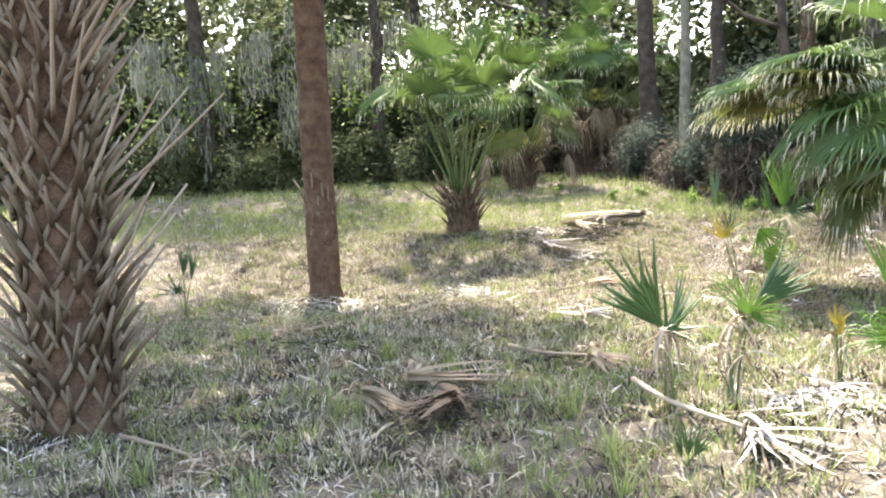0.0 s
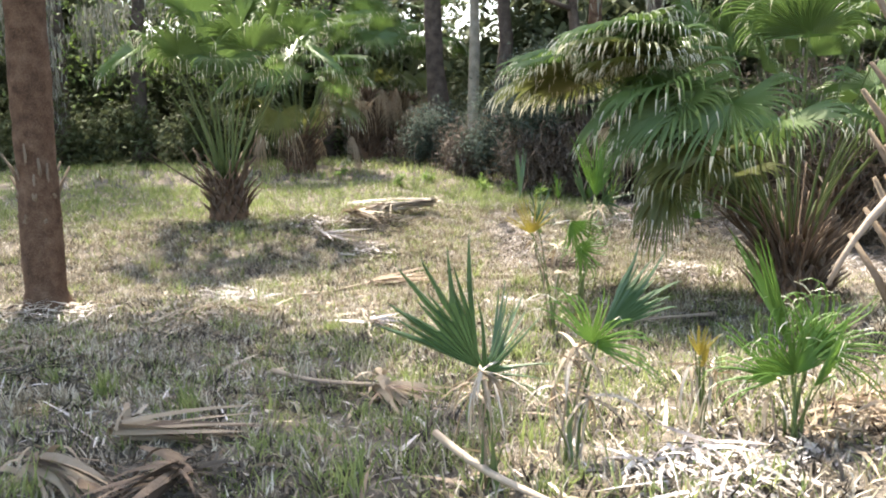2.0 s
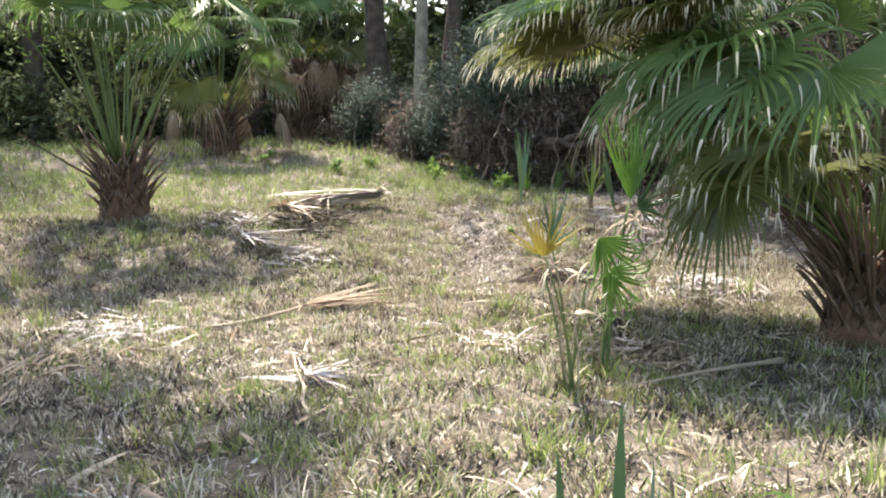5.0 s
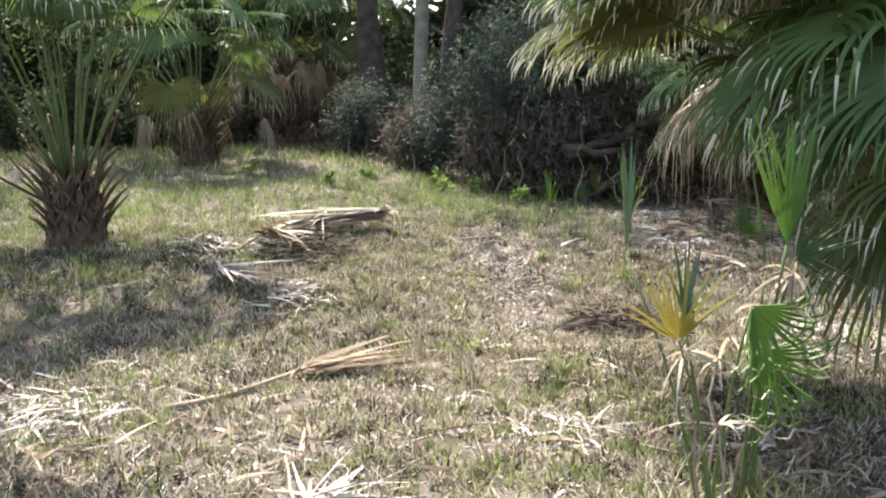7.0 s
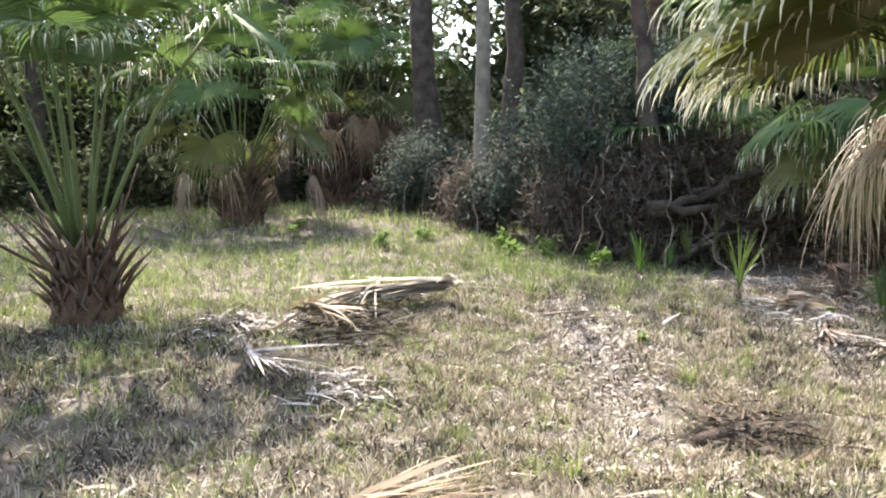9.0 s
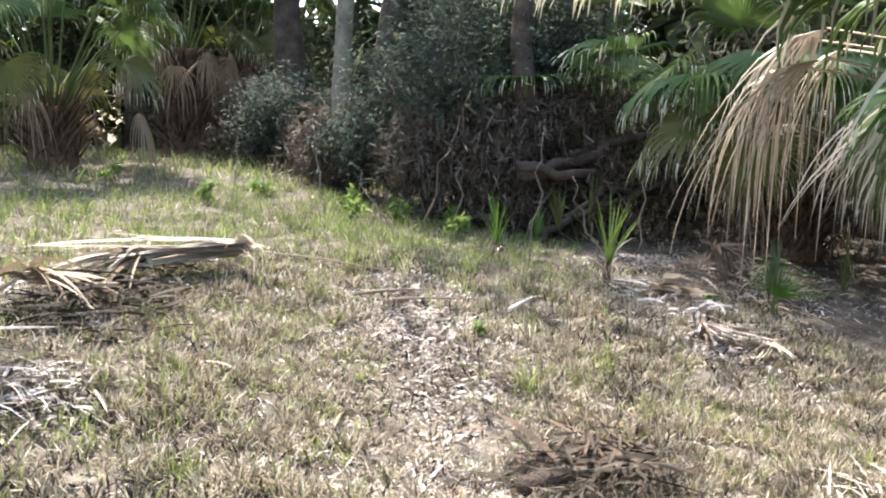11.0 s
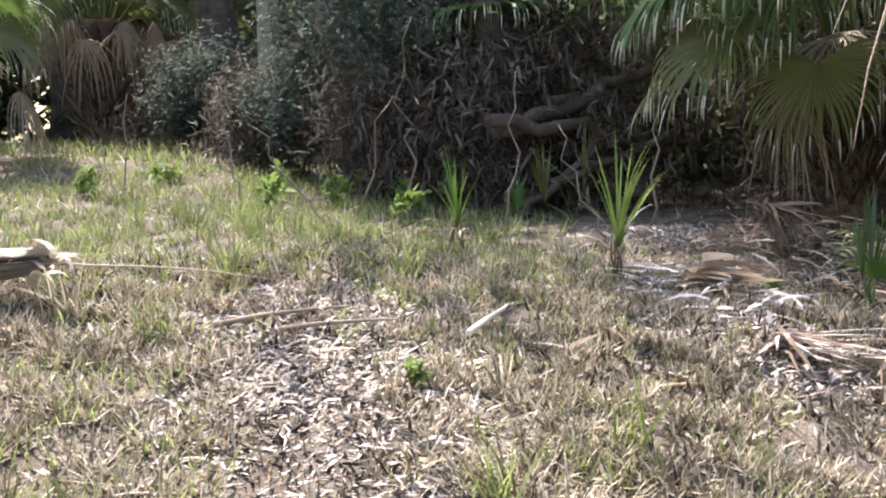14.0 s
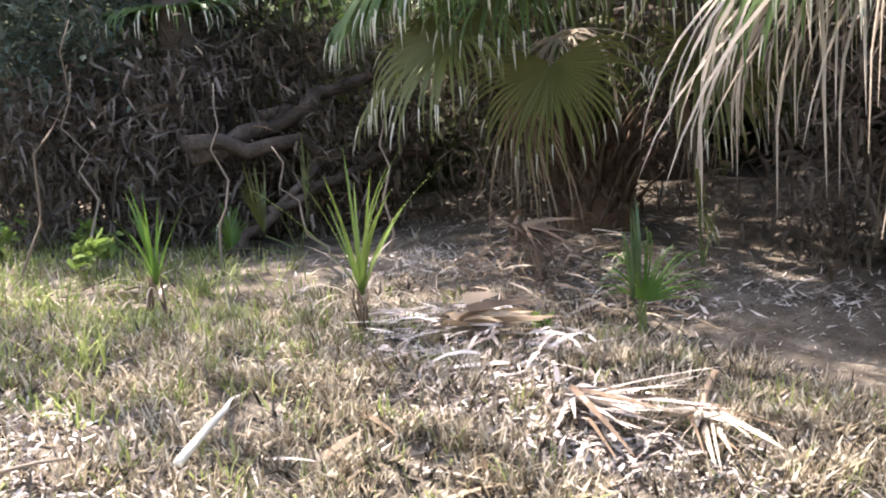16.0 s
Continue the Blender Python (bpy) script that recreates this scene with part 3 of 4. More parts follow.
# the two booted trunks by the path's start
near_palm = thing("booted_palm", -2.42, 6.05, gz(-2.4, 6.0), "tall cabbage palm trunk latticed with old leaf bases and pale stalks", "palm")
part("trunk", trunk_mesh("booted_trunk", 4.6, 0.27, 0.25, 3, M_FIBRE, 0.1), near_palm)
booted(near_palm, 0.27, 0.0, 4.2, 26, 9, 5)
g = np.random.default_rng(9)
for i in range(64):
    az, h = g.uniform(0, 6.283), g.uniform(0.35, 3.6)
    part("stalk", STALKS[g.integers(4)], near_palm, "pale bleached leaf stalk", pose(math.sin(az) * 0.27, math.cos(az) * 0.27, h, g.uniform(-20, 5), 0, -math.degrees(az)))
for i in range(16):
    put_frond(near_palm, (SPREAD + LOW)[i % 7], i * 2.4, 4.4, 0.1, "", 1.1)
right_palm = thing("booted_palm", 3.5, 4.72, gz(3.5, 4.7), "cabbage palm trunk with broad peeling leaf bases", "palm")
part("trunk", trunk_mesh("booted_trunk", 4.4, 0.21, 0.2, 4, M_FIBRE, 0.1), right_palm)
booted(right_palm, 0.21, 0.3, 4.0, 22, 7, 6, None, None, 13)
for i in range(14):
    put_frond(right_palm, (SPREAD + LOW)[i % 7], i * 2.4, 4.2, 0.1, "", 1.1)

# the clean stem in the clearing
stem = thing("cabbage_palm", -1.6, 12.0, gz(-1.6, 12.0), "slender red-brown cabbage palm stem with patches of old boots", "palm")
part("trunk", trunk_mesh("palm_stem", 9.1, 0.215, 0.20, 6, M_FIBRE, 0.15, 0.03, 60, 20, 0.3), stem)
booted(stem, 0.19, 1.0, 1.25, 2, 6, 9, None, None, 20)
for i in range(34):
    put_frond(stem, (UPRIGHT + SPREAD + LOW)[i % 12], i * 2.4, 8.9, 0.1, "", 1.4)


# ---- small palmettos ----
def leaf_fan(seed, mat, R, nseg, spread, split, tip, slim=1.0, dry=0.0, cup=0.2):
    """An upright fan that opens along +z and faces along y."""
    v, f, d = fan_arrays(R, nseg, spread, seed, split=split, cup=cup, tip=tip, sag=0.02, ragged=0.18, fold=0.8, pitch=math.pi / 2, dry=dry, slim=slim)
    return quads("fan", rotx(v, math.pi / 2), f, [mat, TIP_MATERIALS[mat.name]], d, False)


def stemmed(x, y, label, seed, leaves, withered=(), tufts=0):
    """A young palmetto: each leaf is (dx, dy, height, roll, tilt, turn, fan); withered: tops from which dead strips hang."""
    g = np.random.default_rng(seed)
    p = thing("palmetto", x, y, gz(x, y), label, "palmetto", "young palmettos by the path")
    for dx, dy, h, roll, tilt, turn, fan in leaves:
        fr = part("frond", fan, p, "", pose(dx, dy, h, tilt, roll, turn))
        a = np.array([g.normal(0, 0.02), g.normal(0, 0.02), -0.03])
        b = np.array([dx, dy, h])
        t = np.linspace(0, 1, 7)[:, None]
        v, f = tube_arrays(a + (b - a) * t + np.array([dx, dy, 0]) * (t * t - t) * 0.7, np.linspace(0.0085, 0.0045, 7), 6, 0.05, seed)
        st = part("petiole", quads("petiole", v, f, [M_PETIOLE]), fr)
        st.matrix_parent_inverse = fr.matrix_basis.inverted()
    for dx, dy, h, n in withered:
        a, b = np.array([g.normal(0, 0.03), g.normal(0, 0.03), -0.02]), np.array([dx, dy, h])
        v, f = tube_arrays(limb_points(a, b, seed + n, 6, 0.06), np.linspace(0.007, 0.004, 6), 5, 0.1, seed)
        leaf = part("dead_frond", quads("petiole", v, f, [M_PETIOLE_DEAD]), p, "withered brown leaf")
        for i in range(n):
            v, f = strip_arrays(b[None], g.uniform(0, 6.283, 1), g.uniform(0.14, 0.34, 1), g.uniform(0.008, 0.018, 1), g.uniform(-0.9, 0.6, 1), g.uniform(0.8, 1.9, 1), 5, g.normal(0, 0.6, 1))
            part("leaf_strip", quads("withered", v, f, [M_DEAD if g.random() < 0.6 else M_HANG]), leaf)
    for i in range(tufts):
        v, f = strip_arrays(np.array([[g.normal(0, 0.02), g.normal(0, 0.02), -0.01]]), g.uniform(0, 6.283, 1), g.uniform(0.25, 0.5, 1), np.array([0.016]), g.uniform(1.1, 1.5, 1), g.uniform(0.0, 0.5, 1), 5)
        part("sheath", quads("sheath", v, f, [M_PETIOLE]), p)
    return p


BROAD_FAN = leaf_fan(201, M_FAN_DEEP, 0.50, 12, 1.0, 0.58, 0.06)
SPIKED_FAN = leaf_fan(202, M_FAN_DEEP, 0.30, 11, 2.4, 0.2, 0.2, 1.0)
LEANING_FAN = leaf_fan(203, M_FAN_DEEP, 0.42, 14, 0.95, 0.6, 0.3)
WEEPING_FAN = leaf_fan(204, M_SPROUT, 0.36, 24, 2.6, 0.25, 0.7, 1.0, 0.2)
GOLD_FAN = leaf_fan(205, M_FAN_YELLOW, 0.15, 9, 1.6, 0.35, 0.1)
TALL_FAN = leaf_fan(206, M_SPROUT, 0.5, 14, 0.85, 0.4, 0.1)
NARROW_FAN = leaf_fan(207, M_FAN_DEEP, 0.42, 8, 0.5, 0.5, 0.15)
SEEDLING_FAN = leaf_fan(210, M_FAN_DEEP, 0.17, 7, 0.8, 0.4, 0.2)
GOLD_SPIKES = leaf_fan(208, M_FAN_YELLOW, 0.28, 13, 2.2, 0.25, 0.15)
HANGING_FAN = leaf_fan(209, M_SPROUT, 0.36, 20, 2.0, 0.3, 0.9, 1.2, 0.6)
stemmed(1.572, 5.07, "young palmetto with one broad folded dark fan and withered strips", 201,
        [(-0.03, 0.0, 0.50, -34, 4, 8, BROAD_FAN), (0.0, 0.03, 0.47, 42, -6, -12, SPIKED_FAN), (0.02, 0.1, 0.42, 40, -10, 30, NARROW_FAN)], [(-0.03, -0.02, 0.50, 22), (0.02, 0.0, 0.46, 18), (-0.05, 0.02, 0.40, 14)], 4)
stemmed(1.955, 5.17, "young palmetto with a leaning fan and dry drooping stalks", 202,
        [(0.16, 0.02, 0.56, 52, 0, 10, LEANING_FAN), (0.14, 0.06, 0.5, 30, 30, -40, WEEPING_FAN)], [(0.02, 0.0, 0.46, 12), (0.06, 0.05, 0.5, 10), (-0.05, 0.03, 0.34, 9), (0.08, -0.04, 0.3, 9)], 5)
stemmed(2.9, 4.94, "bright green feathery young palmetto tuft", 203,
        [(0.0, 0.0, 0.28, -8, 8, 0, WEEPING_FAN), (0.08, 0.04, 0.33, 34, -8, 20, WEEPING_FAN), (-0.06, 0.03, 0.26, -38, -6, -20, WEEPING_FAN), (0.05, -0.05, 0.24, 15, 25, 60, WEEPING_FAN), (0.14, 0.08, 0.36, 52, 5, -30, WEEPING_FAN), (0.02, 0.08, 0.38, 5, -20, 80, TALL_FAN)], [(-0.12, 0.0, 0.2, 6)], 10)
stemmed(2.62, 5.25, "small palmetto turning yellow among dry stalks", 204,
        [(0.0, 0.0, 0.36, 10, 0, 0, GOLD_FAN), (0.04, 0.03, 0.3, -30, 10, 40, GOLD_FAN)], [(-0.03, 0.02, 0.32, 8), (0.06, 0.0, 0.26, 8)], 3)
stemmed(3.08, 8.5, "palmetto clump with yellowing, green and hanging fans", 205,
        [(-0.14, 0.40, 1.08, 4, 0, 45, NARROW_FAN), (-0.18, -0.05, 0.84, -5, 0, 0, GOLD_SPIKES), (-0.1, 0.05, 0.9, 25, 0, 30, SPIKED_FAN), (0.18, 0.02, 0.92, 150, 20, 10, HANGING_FAN), (0.25, 0.1, 0.7, 120, 10, -30, HANGING_FAN)], [(-0.12, 0.0, 0.78, 12), (0.1, 0.1, 0.7, 12), (0.0, -0.05, 0.5, 10)], 3)
stemmed(3.4, 8.7, "taller palmetto with spiky upright green fans", 207,
        [(0.14, -0.02, 1.12, -3, 0, 0, TALL_FAN), (0.16, 0.0, 1.1, 28, -5, 30, TALL_FAN), (0.22, 0.02, 1.06, 70, 10, -20, SPIKED_FAN), (0.1, 0.05, 1.0, -30, -10, 60, NARROW_FAN)], [(0.2, 0.0, 1.0, 16), (0.1, 0.0, 0.85, 12)], 2)
stemmed(1.47, 4.25, "low green palmetto seedling in grass", 208, [(0.0, 0.0, 0.05, 5, 0, 10, SEEDLING_FAN), (0.03, 0.02, 0.04, 30, 0, -30, SEEDLING_FAN), (-0.03, 0.0, 0.04, -25, 0, 60, SEEDLING_FAN)])
stemmed(-2.98, 10.2, "small palmetto beside the booted trunk", 209, [(0.0, 0.0, 0.55, 5, 0, 10, NARROW_FAN), (0.08, 0.02, 0.5, 12, 0, -30, NARROW_FAN), (-0.08, 0.0, 0.36, -25, 0, 20, SPIKED_FAN)], [(-0.12, 0, 0.42, 10)], 4)
stemmed(8.35, 14.2, "yellow-green palmetto with a dry top fan in shade", 212, [(0.0, 0.0, 0.32, 5, 0, 40, leaf_fan(212, M_FAN_OLIVE, 0.34, 16, 5.0, 0.15, 0.5, 1.3, 0.7)), (0.02, 0.0, 0.36, 0, 0, 40, leaf_fan(213, M_HANG, 0.2, 9, 0.7, 0.3, 0.1))], (), 2)
stemmed(7.27, 13.82, "green palmetto sprout at the litter's edge", 211, [(0.0, 0.0, 0.16, -3, 0, 30, NARROW_FAN), (0.03, 0.0, 0.14, 14, 0, -20, WEEPING_FAN), (-0.03, 0.02, 0.12, -18, 5, 20, NARROW_FAN)], (), 4)


def spiky_sprout(x, y, label, seed, mat, n=16, length=(0.35, 0.7), dry=8):
    g = np.random.default_rng(seed)
    p = thing("palmetto_sprout", x, y, gz(x, y), label, "palmetto", "palmetto sprouts at the wood's edge")
    for i in range(n + dry):
        old = i >= n
        rise, curl = (g.uniform(1.05, 1.5), g.uniform(0.1, 0.7)) if not old else (g.uniform(0.9, 1.5), g.uniform(1.2, 2.6))
        v, f = strip_arrays(np.array([[0.0, 0.0, 0.18 if not old else 0.1]]), np.array([g.uniform(0, 6.283)]), np.array([g.uniform(*length) * (0.7 if old else 1)]), np.array([g.uniform(0.016, 0.026)]), np.array([rise]), np.array([curl]), 6)
        part("dry_leaf" if old else "leaf", quads("sprout_leaf", v, f, [M_HANG if old else mat]), p)
    for i in range(5):
        v, f = tube_arrays(limb_points((g.normal(0, 0.03), g.normal(0, 0.03), -0.02), (g.normal(0, 0.02), g.normal(0, 0.02), 0.22), seed + i, 4, 0.1), [0.007, 0.007, 0.006, 0.005], 5, 0.1, i)
        part("stalk", quads("sprout_stalk", v, f, [M_STUB]), p)
    return p


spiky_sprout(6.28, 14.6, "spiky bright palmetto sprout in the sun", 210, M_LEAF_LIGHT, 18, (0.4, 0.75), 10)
stemmed(7.35, 16.9, "yellow-green palmettos in the shade of fallen limbs", 214, [(0.1, 0.0, 0.2, 18, 0, 40, leaf_fan(214, M_FAN_OLIVE, 0.6, 10, 0.6, 0.4, 0.1)), (-0.2, 0.1, 0.15, -12, 0, 30, leaf_fan(215, M_FAN_OLIVE, 0.5, 12, 0.9, 0.4, 0.2)), (-0.45, 0.15, 0.1, -5, 0, 40, WEEPING_FAN)], (), 4)
spiky_sprout(5.75, 15.6, "small palmetto sprout by the wood", 213, M_SPROUT, 12, (0.3, 0.55), 3)


# ---- fallen fronds, sticks and litter heaps ----
def fallen_frond(x, y, turn, L, R, seed, label, mat=M_DEAD, lift=0.05, nseg=20):
    p = thing("fallen_frond", x, y, gz(x, y) + lift, label, "dead frond", "fallen palm fronds", turn=turn)
    b, s = frond_meshes("fallen", L, 0.05, 0.1, R, nseg, 1.5, seed, mat, M_PETIOLE_DEAD, 0.011, nod=0.0, tip=0.5, sag=0.05, cup=0.05, split=0.13, ragged=0.45, fold=0.6)
    part("blade", b, p)
    part("petiole", s, p)
    return p


def folded_fan(x, y, turn, L, n, seed, label, mat, spread=0.35, lift=0.12, curl=0.4, wide=0.035, stalk=0.0, tuft=6):
    """A dead fan collapsed on the ground: long leaf strips from a hub along +y, curled scraps round the hub, a stalk behind."""
    g = np.random.default_rng(seed)
    p = thing("fallen_frond", x, y, gz(x, y) + lift, label, "dead frond", "fallen palm fronds", turn=turn)
    for i in range(n + tuft):
        scrap = i >= n
        root = g.normal(0, 0.04 if scrap else 0.028, (1, 3))
        head = g.uniform(0, 6.283, 1) if scrap else math.pi / 2 + g.normal(0, spread, 1)
        ln = g.uniform(0.12, 0.3, 1) if scrap else L * g.uniform(0.4, 1.05, 1)
        rise = g.uniform(0.3, 1.2, 1) if scrap else g.normal(0.02, 0.07, 1)
        bend = g.uniform(1.4, 3.0, 1) if scrap else curl * g.uniform(0.2, 1.6, 1)
        v, f = strip_arrays(root, head, ln, g.uniform(0.45, 1.1, 1) * wide, rise, bend, 6, g.normal(0, 0.7, 1))
        v[:, 2] = np.maximum(v[:, 2], -lift + 0.015 + 0.03 * g.random())
        part("curled_scrap" if scrap else "leaf_strip", quads("leaf_strip", v, f, [mat if g.random() < 0.8 else M_STUB], None, False), p)
    if stalk:
        t = np.linspace(0, 1, 8)
        v, f = tube_arrays(np.stack([0.05 * stalk * np.sin(t * 2.5), -t * stalk, 0.015 - (lift - 0.02) * np.minimum(1, t * 1.6)], 1), 0.011 + 0.008 * t, 6, 0.08, seed)
        part("petiole", quads("petiole", v, f, [M_PETIOLE_DEAD]), p)
    return p


def litter_heap(x, y, r, h, n, seed, label, mat, size=(0.05, 0.34), wide=1.0):
    n = int(n * 3.2)
    g = np.random.default_rng(seed)
    a, d = g.uniform(0, 6.283, n), r * np.sqrt(g.random(n))
    px, py = x + np.cos(a) * d, y + np.sin(a) * d
    z = ground_z(px, py) + h * (1 - (d / r) ** 2) * g.random(n)
    root = np.stack([px, py, z], 1)
    ln = g.uniform(0, 1, n) ** 1.8 * (size[1] - size[0]) + size[0]
    lay = g.uniform(0, 6.283)
    head = np.where(g.random(n) < 0.5, g.normal(lay, 0.5, n), g.uniform(0, 6.283, n))
    v, f = strip_arrays(root, head, ln, g.uniform(0.005, 0.019, n) * wide, g.uniform(-0.2, 0.35, n), g.uniform(0.0, 0.9, n), 3, g.normal(0, 0.8, n))
    return single("litter_heap", quads("litter_heap", v, f, [mat]), 0, 0, 0, label, "litter", "heaps of dead leaves", "stuff")


def stick(x, y, turn, L, r, seed, label, mat=M_PETIOLE_DEAD, lift=0.02, tilt=0.0):
    g = np.random.default_rng(seed)
    t = np.linspace(0, 1, 7)
    pts = np.stack([g.normal(0, 0.012, 7) * L, t * L, np.full(7, 0.0) + np.sin(t * 3.1) * 0.02 * L + t * L * math.sin(tilt)], 1)
    v, f = tube_arrays(pts, r * (1 - 0.6 * t), 6, 0.12, seed)
    return single("stick", quads("stick", v, f, [mat]), x, y, gz(x, y) + lift, label, "stick", "sticks on the ground", turn=turn)


# the first two heaps paint the shade beneath the fallen fans
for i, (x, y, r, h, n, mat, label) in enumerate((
        (2.75, 14.85, 0.6, 0.2, 200, M_ROT_SHADE, "dark leaves painted as shade under the mound"), 
        (2.5, 14.1, 0.5, 0.24, 170, M_ROT_SHADE, "dark leaves painted as shade under the heap"),
        (4.5, 11.8, 0.42, 0.26, 130, M_ROT_SHADE, "dark heap of rotting leaf bases"), (4.5, 11.8, 0.4, 0.24, 12, M_STUB, "broken brown leaf bases on the heap"),
        (0.15, 5.7, 0.5, 0.14, 110, M_ROT_SHADE, "dark rotten leaves under the heap"),
        (-1.75, 11.3, 0.8, 0.1, 150, M_ROT_SHADE, "dark rotting leaves at the foot of the palm stem"), (-1.6, 11.2, 1.0, 0.16, 18, M_LITTER, "pale leaf strips at the foot of the palm stem"),
        (1.15, 7.2, 0.4, 0.12, 60, M_ROT_SHADE, "dark rotten leaves on the grass"), (-1.0, 8.2, 0.5, 0.1, 70, M_ROT_SHADE, "dark rotten leaves on the grass"))):
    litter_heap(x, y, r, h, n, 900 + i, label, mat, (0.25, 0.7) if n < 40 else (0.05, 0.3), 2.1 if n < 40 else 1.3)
for args in (
        (3.42, 14.75, 91, 1.4, 46, 501, "large bleached dead fan folded flat on the grass", M_HANG, 0.10, 0.18, 0.22, 0.050, 0.0, 14),
        (2.75, 14.80, 105, 0.75, 34, 502, "shaggy grey dead fan at the mound's end", M_HANG, 0.55, 0.20, 0.80, 0.036, 0.0, 14),
        (2.12, 14.20, -105, 0.62, 30, 503, "brown curled dead fan", M_DEAD, 0.45, 0.20, 1.00, 0.042, 0.5, 8),
        (1.62, 13.75, -150, 0.80, 26, 504, "bleached shredded fan flat in the grass", M_LITTER, 0.40, 0.06, 0.15, 0.035, 0.0, 4),
        (2.00, 11.32, -70, 0.95, 24, 505, "thin brown dead frond with its stalk flat on the grass", M_DEAD, 0.22, 0.07, 0.12, 0.038, 0.95, 3),
        (1.68, 9.35, -62, 0.65, 30, 506, "shredded bleached fan on the grass", M_LITTER, 0.75, 0.06, 0.30, 0.028, 0.0, 6),
        (3.95, 9.25, -15, 0.55, 22, 507, "bleached broken fan under the palmettos", M_LITTER, 0.60, 0.07, 0.30, 0.035, 0.0, 5),
        (-0.08, 6.66, -113, 0.98, 28, 508, "folded tan dead fan on the grass", M_DEAD, 0.10, 0.09, 0.12, 0.045, 0.0, 9),
        (1.43, 7.05, -142, 0.58, 26, 509, "grey dead frond with a long pale stalk", M_DEAD, 0.45, 0.08, 0.25, 0.045, 1.05, 7),
        (-0.40, 6.15, -125, 0.75, 26, 510, "dark brown crumpled fan on the heap", M_DEAD, 0.40, 0.16, 0.70, 0.045, 0.0, 12),
        (0.30, 5.62, 120, 0.50, 22, 511, "dark crumpled fan on the heap", M_STUB, 0.60, 0.16, 0.90, 0.040, 0.0, 12),
        (1.80, 4.28, -166, 0.50, 24, 512, "pale dead frond with a long straw stalk", M_LITTER, 0.45, 0.07, 0.25, 0.035, 1.30, 5),
        (6.30, 13.40, -172, 0.55, 26, 513, "bleached fan in long shreds", M_LITTER, 0.60, 0.05, 0.10, 0.024, 0.0, 4),
        (6.55, 13.05, 115, 0.50, 20, 514, "brown broken fan among twigs", M_HANG, 0.70, 0.06, 0.20, 0.022, 0.5, 5),
        (6.48, 14.18, -118, 0.40, 16, 515, "curled tan dead fan", M_DEAD, 0.25, 0.12, 0.25, 0.070, 0.0, 3),
        (7.40, 14.75, -165, 0.60, 34, 516, "brown dead fan slumped in the shade", M_STUB, 0.75, 0.26, 1.20, 0.035, 0.0, 8)):
    folded_fan(*args)
stick(3.46, 14.76, -97, 0.98, 0.007, 324, "long pale straw across the grass", M_PETIOLE_DEAD, 0.16, -0.16)
stick(1.58, 8.66, -4, 1.3, 0.015, 312, "pale bent twig in the grass", M_PETIOLE_DEAD)
litter_heap(6.3, 13.15, 0.42, 0.06, 50, 328, "bleached broken leaves at the wood's edge", M_LITTER, (0.03, 0.18), 1.6)
stick(-0.25, 5.2, -20, 0.4, 0.016, 354, "pale broken stalk beside the heap", M_HANG, 0.05)
litter_heap(0.25, 5.75, 0.35, 0.2, 120, 356, "dark rotten leaves in the heap", M_ROT_SHADE)
stick(0.55, 5.95, -80, 0.6, 0.018, 304, "dark forked twig on the grass", M_BARK)
litter_heap(2.35, 4.75, 0.35, 0.12, 120, 307, "bleached shredded leaves in the sun", M_LITTER)
litter_heap(-1.7, 11.35, 0.8, 0.2, 240, 308, "grey dead leaves round the foot of the palm stem", M_HANG)
litter_heap(-1.3, 9.0, 0.45, 0.14, 120, 309, "low heap of grey dead leaves", M_DEAD)
litter_heap(0.2, 10.0, 0.6, 0.12, 140, 310, "scattered pale and dark dead leaves", M_DEAD)
litter_heap(0.45, 11.1, 0.5, 0.12, 130, 314, "grey dead leaves in a drift", M_LITTER)
litter_heap(3.15, 9.9, 0.35, 0.08, 70, 315, "pale flattened dead leaves", M_LITTER)
fallen_frond(4.7, 8.7, 100, 1.3, 0.6, 316, "dead frond with a long dark stalk")
litter_heap(5.6, 10.9, 0.6, 0.15, 150, 317, "dead leaves under the palm", M_LITTER)
litter_heap(3.9, 9.0, 0.5, 0.12, 110, 318, "dark and pale dead leaves", M_DEAD)
# no dip in the mesh here: dark leaves stand for the hollow's shade
litter_heap(4.25, 15.05, 0.34, 0.05, 150, 353, "dark leaves painted as the shade of a hollow", M_ROT_SHADE, (0.04, 0.15))
litter_heap(2.15, 13.1, 0.35, 0.1, 90, 322, "bleached shredded fan in the grass", M_LITTER)
litter_heap(1.6, 14.5, 0.4, 0.1, 70, 323, "pale dead leaves by the palm", M_LITTER)
stick(5.03, 13.8, -45, 0.62, 0.016, 325, "short bleached stick on the grass", M_WHITE, 0.075)
stick(4.05, 14.2, -85, 0.6, 0.014, 326, "thin grey stick on the litter", M_TWIG)
stick(4.3, 14.1, -100, 0.5, 0.012, 327, "thin grey stick on the litter", M_TWIG)
litter_heap(6.6, 14.2, 0.5, 0.15, 160, 330, "dry leaves and twigs", M_LITTER)
litter_heap(5.7, 16.2, 0.5, 0.12, 90, 332, "grey twigs and leaves", M_TWIG)
litter_heap(7.6, 14.6, 0.7, 0.25, 260, 333, "brown drift of fallen fan leaves in shade", M_DEAD)
litter_heap(3.45, 4.85, 0.5, 0.2, 170, 334, "dead leaves and bark round the palm's foot", M_DEAD)


